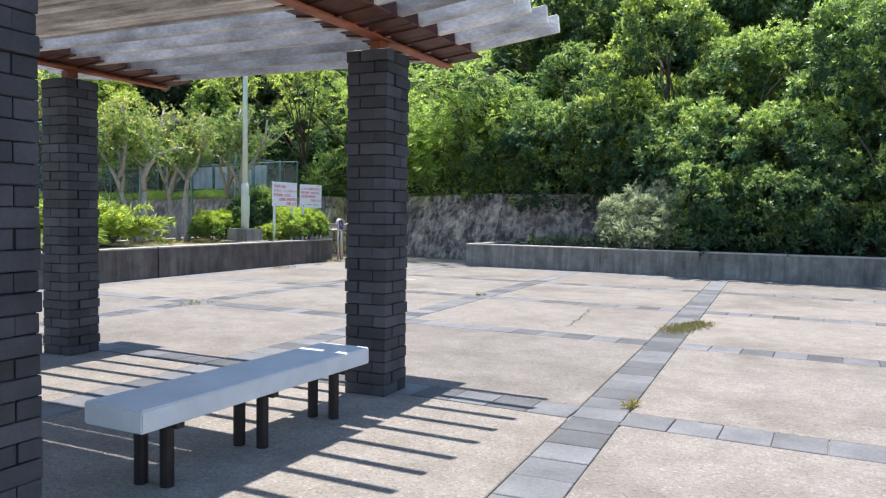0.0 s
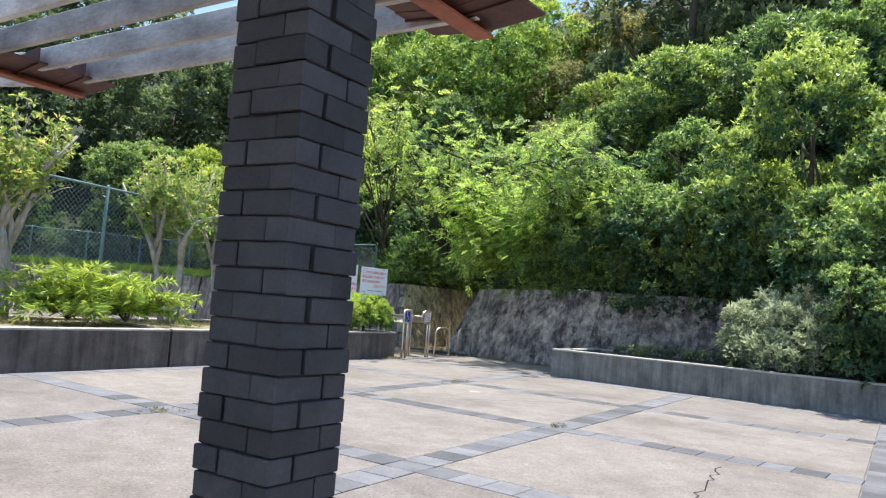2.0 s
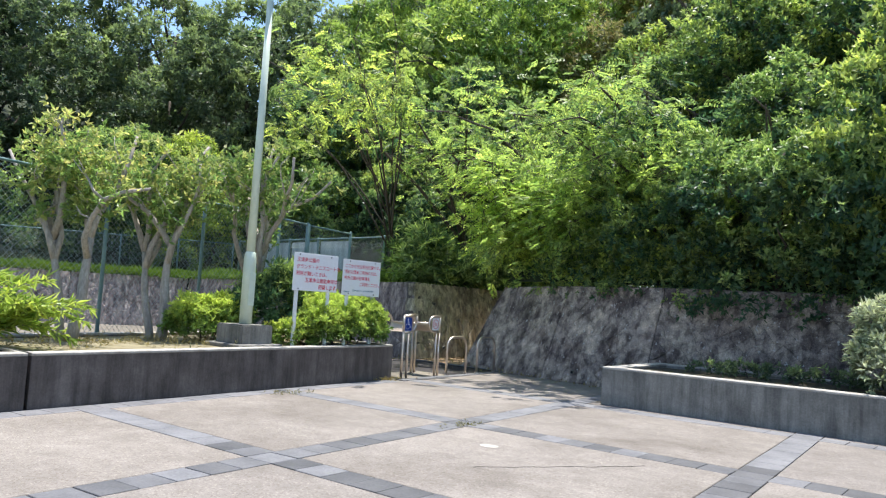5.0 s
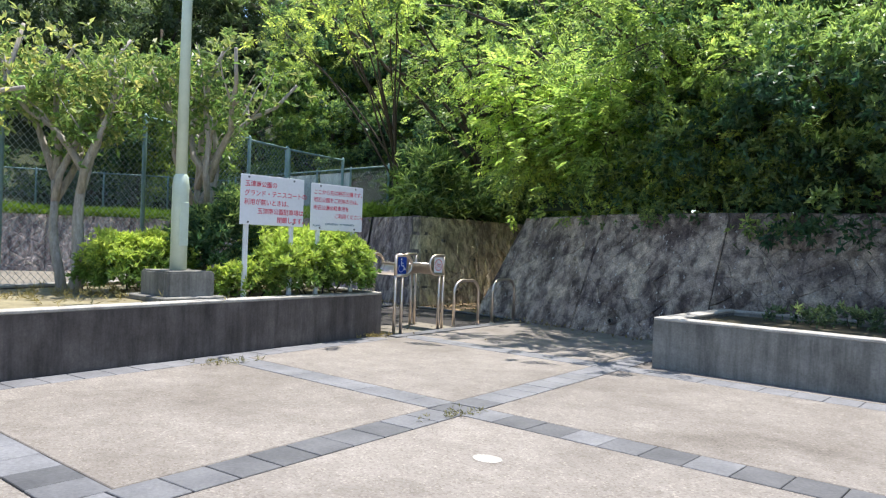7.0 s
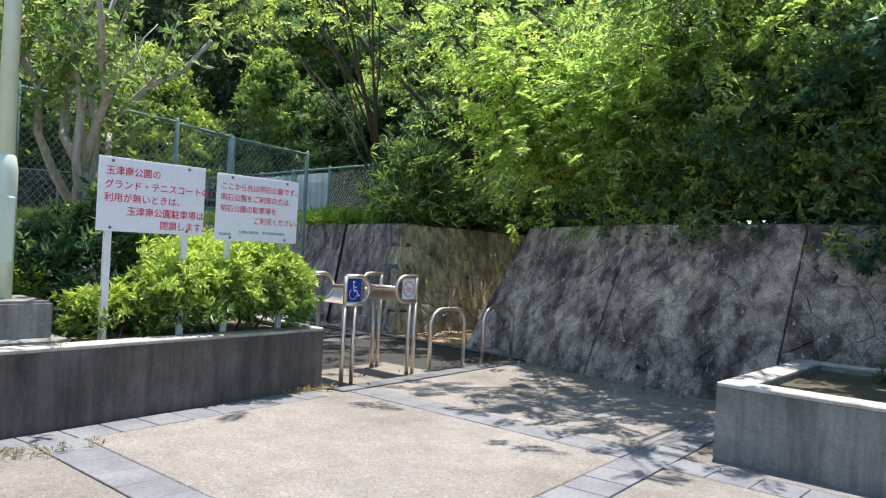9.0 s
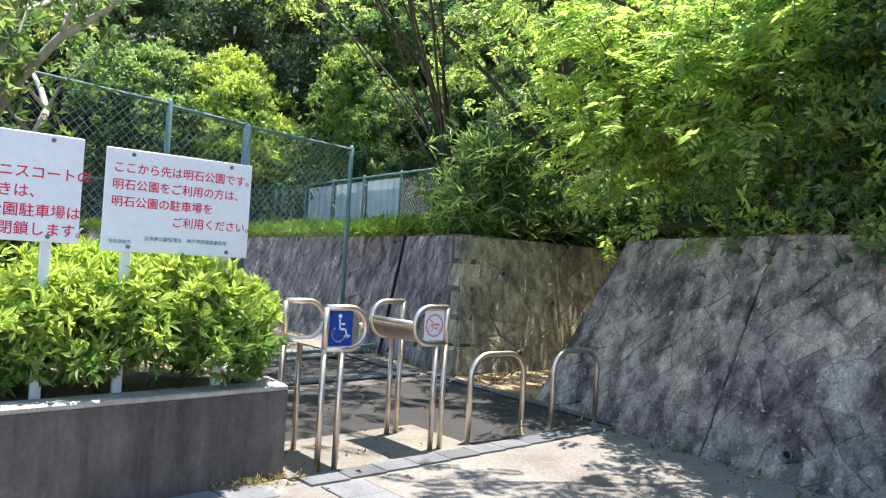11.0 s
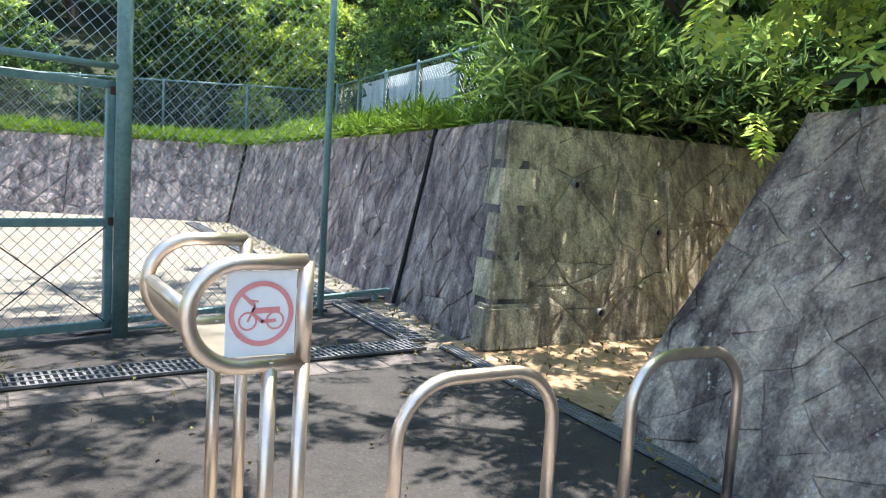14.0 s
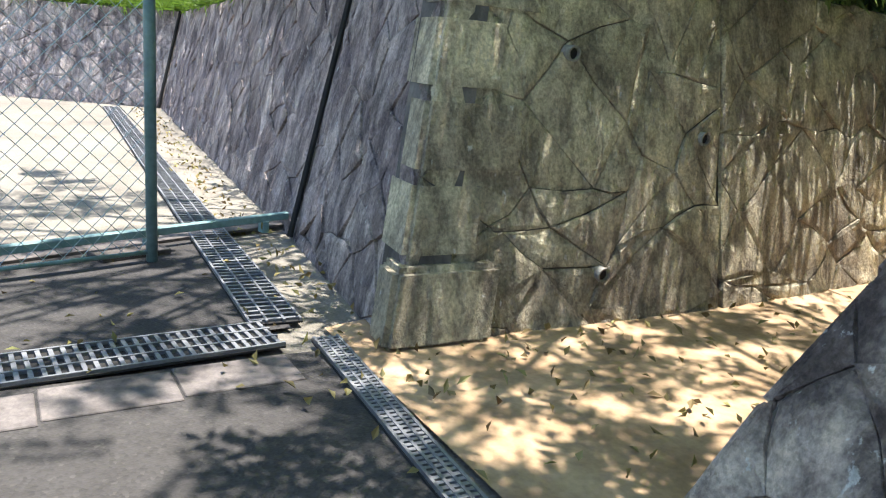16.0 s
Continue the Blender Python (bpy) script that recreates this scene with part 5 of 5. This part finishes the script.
def bush(name, x, y, z, lobes, tufts, material, label, leaf=(0.075, 0.03), k=7, fresh=0.6, seed=1, spread=0.8):
    root = empty(name, pose(x, y, z), label, "shrub")
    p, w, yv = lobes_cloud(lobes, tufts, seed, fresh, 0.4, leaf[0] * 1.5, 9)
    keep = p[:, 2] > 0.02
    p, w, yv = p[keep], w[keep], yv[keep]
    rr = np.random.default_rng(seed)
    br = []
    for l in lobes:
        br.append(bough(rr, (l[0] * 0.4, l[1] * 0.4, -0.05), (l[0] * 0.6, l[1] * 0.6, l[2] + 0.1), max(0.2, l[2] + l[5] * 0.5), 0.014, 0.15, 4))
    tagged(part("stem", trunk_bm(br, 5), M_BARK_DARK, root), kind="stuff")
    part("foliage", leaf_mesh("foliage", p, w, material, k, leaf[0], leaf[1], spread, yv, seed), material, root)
    return root


bush("azalea_bush", -12.34, 18.02, 0.55, [(0, -0.5, 0.32, 0.36, 0.45, 0.38), (0.02, 0.1, 0.38, 0.36, 0.5, 0.42), (0, 0.45, 0.3, 0.34, 0.36, 0.38), (-0.4, -0.1, 0.4, 0.45, 0.7, 0.42)], 4600, M_LEAF_LIME, "rounded bright green azalea bush", (0.08, 0.03), 7, 1.3, 5)
bush("azalea_bush", -12.45, 16.95, 0.55, [(0, 0, 0.15, 0.35, 0.45, 0.22), (0.05, 0.4, 0.18, 0.3, 0.3, 0.24)], 900, M_LEAF_LIME, "low bright green azalea bush", (0.07, 0.028), 7, 0.7, 6)
bush("azalea_bush", -13.4, 15.9, 0.55, [(0, 0, 0.3, 0.42, 0.55, 0.36), (0.1, 0.4, 0.3, 0.36, 0.35, 0.34)], 2100, M_LEAF_LIME, "rounded bright green azalea bush", (0.075, 0.028), 7, 0.8, 7)
bush("dark_shrub", -13.2, 17.0, 0.55, [(0, 0, 0.5, 0.45, 0.5, 0.6), (0.1, 0.3, 0.8, 0.35, 0.35, 0.5), (0, -0.3, 0.4, 0.4, 0.35, 0.45)], 1400, M_LEAF, "upright green shrub with arching shoots", (0.11, 0.03), 6, 0.45, 8)
bush("silver_shrub", -3.9, 20.35, 0.5, [(0, 0, 0.55, 0.55, 0.55, 0.6), (-0.55, -0.1, 0.5, 0.5, 0.5, 0.5), (0.55, -0.1, 0.5, 0.5, 0.5, 0.55), (0.1, -0.4, 0.3, 0.8, 0.45, 0.35), (0.25, 0.1, 0.95, 0.2, 0.2, 0.6), (-0.35, 0.1, 0.9, 0.18, 0.2, 0.55), (0.65, -0.1, 0.85, 0.18, 0.18, 0.5), (-0.75, -0.15, 0.7, 0.2, 0.2, 0.5), (0.0, -0.35, 0.8, 0.16, 0.16, 0.5)], 2700, M_LEAF_SILVER, "silvery arching shrub with pale flowers", (0.11, 0.036), 7, 0.75, 9, 0.7)
bush("silver_shrub", 2.6, 20.3, 0.5, [(0, 0, 0.6, 0.7, 0.6, 0.6), (0.6, -0.2, 0.45, 0.6, 0.6, 0.45)], 1300, M_LEAF_SILVER, "silvery arching shrub spilling over the wall", (0.1, 0.032), 7, 0.5, 10, 0.7)
bush("dark_shrub", -1.6, 20.5, 0.5, [(0, -0.2, 0.5, 1.0, 0.8, 0.6), (-1.0, -0.3, 0.3, 0.8, 0.7, 0.45), (1.1, -0.2, 0.4, 1.0, 0.75, 0.5), (2.4, 0.1, 0.5, 1.0, 0.7, 0.6)], 1700, M_LEAF, "dark creeping shrub spilling over the planter wall", (0.14, 0.06), 6, 0.35, 14)
bush("dark_shrub", -6.6, 21.2, 0.5, [(0, 0, 0.05, 1.0, 0.35, 0.12), (1.2, -0.1, 0.06, 0.8, 0.4, 0.14)], 420, M_LEAF_DARK, "low creeping ground cover and litter in the planter", (0.08, 0.03), 5, 0.3, 15)


def strip_stuff(name, pts, n, spread_xy, z_range, material, label, leaf, k, fresh, seed, hang=0.0, spread=0.9, spray=0.0):
    """Tufts along a line: undergrowth, creepers or grass (nobody could count them)."""
    rr = np.random.default_rng(seed)
    P = np.array(pts, dtype=float)
    seg = np.linalg.norm(np.diff(P, axis=0), axis=1)
    u = rr.uniform(0, seg.sum(), n)
    cum = np.concatenate([[0], np.cumsum(seg)])
    i = np.clip(np.searchsorted(cum, u) - 1, 0, len(seg) - 1)
    w = ((u - cum[i]) / seg[i])[:, None]
    c = P[i] * (1 - w) + P[i + 1] * w
    c[:, :2] += rr.normal(size=(n, 2)) * spread_xy
    env = np.array([0.5 + 0.9 * noise.noise(Vector((p[0] * 0.55, p[1] * 0.55, seed))) for p in c])
    c[:, 2] += rr.uniform(z_range[0], z_range[1], n) * np.clip(env + 0.45, 0.1, 1.6)
    way = rr.normal(size=(n, 3)) * 0.5 + (0, -hang, 1 - hang)
    if spray:
        m = n // 12
        o = unit(rr.normal(size=(n, 3)) + (0, -0.3, 0.6))
        pick = rr.integers(0, m, n)
        # Leaf tone follows the spray's upper side: painted light above, shade below.
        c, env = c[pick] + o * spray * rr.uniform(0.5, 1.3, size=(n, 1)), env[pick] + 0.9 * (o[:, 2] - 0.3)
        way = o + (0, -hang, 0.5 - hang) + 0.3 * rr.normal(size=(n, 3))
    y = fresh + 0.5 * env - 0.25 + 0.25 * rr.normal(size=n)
    ob = new(name, leaf_mesh(name, c, way, material, k, leaf[0], leaf[1], spread, y, seed))
    return tagged(ob, label, "undergrowth", kind="stuff")


rim = [(x, y + 0.12, z) for (x, y), z in zip(RW_TOP, RW_Z)]
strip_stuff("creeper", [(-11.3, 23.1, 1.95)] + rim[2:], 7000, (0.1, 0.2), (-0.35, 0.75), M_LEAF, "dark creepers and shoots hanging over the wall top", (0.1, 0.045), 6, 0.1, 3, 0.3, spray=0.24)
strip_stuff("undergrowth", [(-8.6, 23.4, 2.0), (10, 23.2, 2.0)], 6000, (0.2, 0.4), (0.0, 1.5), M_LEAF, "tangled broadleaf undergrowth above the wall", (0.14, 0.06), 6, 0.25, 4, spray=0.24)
# Fresh tone raised so this undergrowth looks sunlit.
strip_stuff("undergrowth", [(-12.2, 27.5, 3.0), (-12.25, 25.6, 2.3), (-12.15, 24.0, 1.85), (-10.6, 23.5, 1.9), (-8.4, 23.3, 1.95)], 5600, (0.25, 0.35), (-0.1, 1.1), M_LEAF_PINNATE, "leafy undergrowth in sunlit tones at the end of the stone wall", (0.085, 0.036), 7, 0.6, 12, spray=0.24)
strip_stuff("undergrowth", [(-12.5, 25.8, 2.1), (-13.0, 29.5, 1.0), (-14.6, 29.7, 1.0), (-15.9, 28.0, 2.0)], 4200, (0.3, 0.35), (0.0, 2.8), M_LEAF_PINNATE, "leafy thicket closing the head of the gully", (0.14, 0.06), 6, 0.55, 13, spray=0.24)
strip_stuff("bamboo_grass", [(-15.65, 23.75, 1.9), (-15.75, 26, 1.9), (-15.9, 30, 2.0)], 4200, (0.22, 0.3), (0.0, 1.3), M_LEAF, "dense drooping bamboo grass above the gully wall", (0.24, 0.035), 6, 0.5, 5, 0.1)
strip_stuff("bamboo_grass", [(-15.7, 24.2, 1.9), (-16.8, 24.5, 1.9)], 900, (0.2, 0.3), (0.0, 0.9), M_LEAF_LIME, "tall bamboo grass above the roadside wall", (0.24, 0.035), 6, 0.2, 6)
strip_stuff("bank_grass", [(-17.2, 23.85, 1.85), (-22, 24.4, 1.8), (-27.0, 24.9, 1.72), (-28.95, 21.4, 1.72), (-31.2, 16.0, 1.7), (-31.4, 9.0, 1.7)], 5200, (0.28, 0.28), (0.0, 0.16), M_GRASS, "bright long grass on the bank above the wall", (0.2, 0.018), 7, 0.4, 7, 0.0, 0.5)
strip_stuff("bank_grass", [(-16.4, 24.7, 1.76), (-22, 25.3, 1.76), (-27.2, 26.0, 1.76)], 3600, (0.4, 0.5), (0.0, 0.2), M_GRASS, "bright long grass on the terrace before the fence", (0.2, 0.018), 7, 0.5, 17, 0.0, 0.5)
strip_stuff("undergrowth", [(-13.2, 29.6, 0.0), (-14.8, 29.6, 0.0)], 2600, (0.6, 0.3), (0.0, 2.6), M_LEAF_DARK, "dark tangle closing the gully", (0.15, 0.06), 6, 0.1, 8)
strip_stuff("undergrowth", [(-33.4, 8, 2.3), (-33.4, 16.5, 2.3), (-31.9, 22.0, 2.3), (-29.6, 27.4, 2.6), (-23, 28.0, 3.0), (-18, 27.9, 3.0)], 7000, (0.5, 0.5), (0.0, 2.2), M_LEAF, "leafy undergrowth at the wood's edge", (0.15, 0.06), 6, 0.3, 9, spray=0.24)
strip_stuff("planter_grass", [(-12.4, 2.0, 0.53), (-13.1, 11.0, 0.53), (-13.4, 15.0, 0.53), (-13.5, 18.6, 0.53)], 1500, (0.55, 0.5), (0.0, 0.06), M_DRYGRASS, "thin dry grass in the planter bed", (0.09, 0.008), 6, 0.2, 10, 0.0, 0.6)


for k, (x, y, n, sp) in enumerate(((-1.38, 11.35, 520, 0.17), (-1.05, 7.36, 24, 0.03), (-11.2, 15.9, 40, 0.12), (-8.2, 15.95, 26, 0.1), (-11.9, 18.6, 50, 0.12), (-7.75, 9.95, 20, 0.08), (-4.9, 13.2, 14, 0.06))):
    strip_stuff("weeds", [(x - sp * 0.6, y - sp * 2.2, 0.0), (x + sp * 0.6, y + sp * 2.2, 0.0)], n, (sp * 0.4, sp * 0.8), (0.0, 0.03), M_DRYGRASS, "patch of dry weeds growing in the paving joints", (0.045, 0.007), 6, 0.3, 80 + k, 0.0, 0.9)
strip_stuff("leaf_litter", [(-13.2, 22.62, 0.004), (-11.5, 22.1, 0.004), (-9.0, 21.6, 0.004)], 170, (0.3, 0.14), (0.0, 0.012), M_LEAF_FALLEN, "dry fallen leaves along the wall foot", (0.06, 0.03), 1, 0.4, 90, 0.0, 2.0)
strip_stuff("leaf_litter", [(-15.0, 22.7, 0.004), (-14.0, 24.0, 0.004), (-14.2, 27.0, 0.004)], 420, (0.5, 0.5), (0.0, 0.012), M_LEAF_FALLEN, "dry fallen leaves over the gully floor", (0.06, 0.03), 1, 0.3, 91, 0.0, 2.0)
strip_stuff("leaf_litter", [(-15.6, 22.75, 0.004), (-20.0, 23.1, 0.004), (-26.0, 23.7, 0.004)], 300, (0.3, 0.12), (0.0, 0.012), M_LEAF_FALLEN, "dry leaves and twigs along the gutter", (0.06, 0.03), 1, 0.3, 92, 0.0, 2.0)
strip_stuff("leaf_litter", [(-12.0, 19.2, 0.004), (-14.5, 20.5, 0.004), (-16.5, 22.0, 0.004)], 160, (0.6, 0.7), (0.0, 0.01), M_LEAF_FALLEN, "scattered dry leaves on the asphalt", (0.05, 0.025), 1, 0.3, 93, 0.0, 2.0)


def frond_plant(x, y, z, seed, label):
    """Arching compound fronds from one crown."""
    rr = np.random.default_rng(seed)
    root = empty("fern_bush", pose(x, y, z), label, "shrub")
    cs, ws = [], []
    bm = bmesh.new()
    for i in range(46):
        a, lean, ln = rr.uniform(0, 6.28), rr.uniform(0.35, 1.3), rr.uniform(0.7, 1.25)
        pts = []
        for k in range(9):
            t = k / 8
            rad = ln * (math.sin(lean) * t + 0.15 * t * t)
            pts.append(Vector((rad * math.cos(a), rad * math.sin(a), max(0.03, 0.1 + ln * (math.cos(lean) * t + 0.55 * t - 0.75 * t * t)))))
        tube(pts, [0.006 * (1 - 0.7 * k / 8) for k in range(9)], 4, bm)
        for k in range(2, 9):
            for sd in (-1, 1):
                for q in (0.0, 0.5):
                    p = pts[k].lerp(pts[k - 1], q)
                    w = Vector((-math.sin(a) * sd, math.cos(a) * sd, 0.15)) + (pts[k] - pts[k - 1]).normalized() * 0.6
                    cs.append(tuple(p))
                    ws.append(tuple(w))
    tagged(part("stem", bm, M_BARK_DARK, root), kind="stuff")
    c = np.array(cs)
    part("foliage", leaf_mesh("foliage", c, np.array(ws), M_LEAF_LIME, 3, 0.2, 0.035, 0.3, 0.3 + 0.3 * rr.normal(size=len(c)) + 0.3 * c[:, 2], seed), M_LEAF_LIME, root)


frond_plant(-12.75, 11.5, 0.53, 61, "spreading bright green fern-like bush in the planter")
frond_plant(-12.6, 12.4, 0.53, 62, "fern-like bush with arching feathery fronds")

# ---- paving, pieces last ----
slabs = empty("pavement_slabs", Matrix(), "large sunlit exposed-aggregate concrete slabs", "paving", kind="structure")
for i in range(-5, 4):
    for a, b in zip(ROWS_Y, ROWS_Y[1:] + (22.1,)):
        g = BAND / 2 + 0.006
        y0, y1 = a + g, b - (g if b < 22 else 0)
        quad = []
        for y, side in ((y0, -1), (y0, 1), (y1, 1), (y1, -1)):
            x = col_x(i + 1, y) + g if side < 0 else col_x(i, y) - g
            quad.append((max(x, planter_x(y) + 0.34), y))
        if quad[1][0] - quad[0][0] < 0.2:
            continue
        part("slab", softened(prism(quad, -0.06, 0.0), 0.006, 1), M_SLAB, slabs)

def crack(pts):
    bm = bmesh.new()
    for (x0, y0), (x1, y1) in zip(pts, pts[1:]):
        d = Vector((x1 - x0, y1 - y0)).normalized() * 0.006
        bm.faces.new([bm.verts.new(q) for q in ((x0 - d.y, y0 + d.x, 0.002), (x0 + d.y, y0 - d.x, 0.002), (x1 + d.y, y1 - d.x, 0.002), (x1 - d.y, y1 + d.x, 0.002))])
    part("crack", bm, M_VOID, slabs, "thin dark crack")


def ragged(x0, y0, x1, y1, n, amp, seed):
    q = random.Random(seed)
    return [(x0 + (x1 - x0) * k / n + q.uniform(-amp, amp), y0 + (y1 - y0) * k / n + q.uniform(-amp, amp)) for k in range(n + 1)]


crack(ragged(-2.63, 10.76, -2.88, 12.57, 14, 0.04, 1))
crack(ragged(-6.9, 14.2, -5.9, 15.6, 12, 0.04, 2))
bm = bmesh.new()
bm.faces.new([bm.verts.new((-7.34 + 0.1 * math.cos(a), 15.17 + 0.08 * math.sin(a), 0.002)) for a in (2 * math.pi * k / 18 for k in range(18))])
part("mortar_patch", bm, M_CAP, slabs, "pale oval mortar patch")

bands = empty("pavement_bands", Matrix(), "dark slate tile bands dividing the slabs", "paving", kind="structure")
tile_bm = softened(box(BAND - 0.012, 0.288, 0.04, (0, 0, -0.0385)), 0.004, 1)
TILE = bpy.data.meshes.new("tile")
tile_bm.to_mesh(TILE)
tile_bm.free()
TILE.materials.append(M_TILE)
rest = []
rr = random.Random(5)
spots = []
for i in range(-5, 4):
    y = -1.9
    while y < 21.5:
        x = col_x(i, y)
        if x > planter_x(y) + 0.2:
            spots.append((x, y, 4.0))
        y += 0.3
for y in ROWS_Y:
    for i in range(-5, 4):
        xa, xb = col_x(i + 1, y) + BAND / 2, col_x(i, y) - BAND / 2
        n = 10
        for k in range(n):
            x = xa + (k + 0.5) * (xb - xa) / n
            if x > planter_x(y) + 0.2:
                spots.append((x, y, 90.0))
y = -1.9
while y < 18.7:
    spots.append((planter_x(y) + 0.17, y, 5.0))
    y += 0.3
for x, y, t in spots:
    m = pose(x, y, rr.uniform(-0.002, 0.0015), rr.uniform(-0.25, 0.25), rr.uniform(-0.25, 0.25), t)
    if -8.9 < x < 0.8 and 5.0 < y < 16.6:
        ob = new("tile", TILE)
        ob.parent, ob.matrix_local = bands, m
    else:
        rest.append(m)
bm = bmesh.new()
for m in rest:
    k = len(bm.verts)
    bm.from_mesh(TILE)
    bm.verts.ensure_lookup_table()
    for v in bm.verts[k:]:
        v.co = m @ v.co
tagged(part("tile_rows", bm, M_TILE, bands), kind="stuff")

# ---- quoins, joint and stones of the walls ----
corner_lo, corner_hi = Vector((-14.92, 22.89, -0.02)), Vector((-15.36, 23.31, 1.87))
along_l, along_g = Vector((-0.99, 0.127, 0)), Vector((0.033, 0.999, 0))
for k in range(5):
    lo, hi = corner_lo.lerp(corner_hi, k / 5 + 0.003), corner_lo.lerp(corner_hi, (k + 1) / 5 - 0.004)
    a, b = (0.34, 0.4) if k % 2 else (0.24, 0.58)
    out = Vector((0.022, -0.022, 0.0)) + Vector((0.04, -0.05, 0)) * (k == 0)
    bm = bmesh.new()
    ring = []
    for p in (lo, hi):
        c = p + out
        ring.append([bm.verts.new(q) for q in (c + along_l * a, c, c + along_g * b, c + along_l * a * 0.6 + along_g * b * 0.6 + Vector((-0.1, 0.1, 0)))])
    bm.faces.new(ring[0][::-1])
    bm.faces.new(ring[1])
    for i in range(4):
        bm.faces.new((ring[0][i], ring[0][(i + 1) % 4], ring[1][(i + 1) % 4], ring[1][i]))
    bmesh.ops.recalc_face_normals(bm, faces=bm.faces)
    part("quoin", softened(bm, 0.03, 2), M_STONE_TAN, wall_gully, "squared corner stone")
part("joint", tube([(-16.95, 23.12, 0), (-17.05, 23.57, 1.84)], 0.022, 6), M_VOID, wall_left, "dark open expansion joint")
part("joint", tube([(-26.6, 24.0, 0), (-26.9, 24.45, 1.72)], 0.03, 6), M_VOID, wall_left, "dark open expansion joint")
for i in range(3):
    q = [(*RW[i], -0.05), (*RW[i + 1], -0.05), (*RW_TOP[i], RW_Z[i]), (*RW_TOP[i + 1], RW_Z[i + 1])]
    stone_face(*q, 0.34, M_STONE, wall_right, 21 + i, i < 2, 0.0015 if i < 2 else 0.003, 0.012)
stone_face(*end_q, 0.37, M_STONE, wall_right, 25, False)
for i in range(5):
    q = [(*LW[i], -0.05), (*LW[i + 1], -0.05), (*LW_TOP[i], LW_Z[i]), (*LW_TOP[i + 1], LW_Z[i + 1])]
    stone_face(*q, 0.42, M_STONE_VIO, wall_left, 31 + i, i >= 3)
for i in range(2):
    q = [(*GU[i], -0.05), (*GU[i + 1], -0.05), (*GU_TOP[i], GU_Z[i]), (*GU_TOP[i + 1], GU_Z[i + 1])]
    stone_face(*q, 0.44, M_STONE_TAN, wall_gully, 41 + i, True, 0.004, loose=0.24)
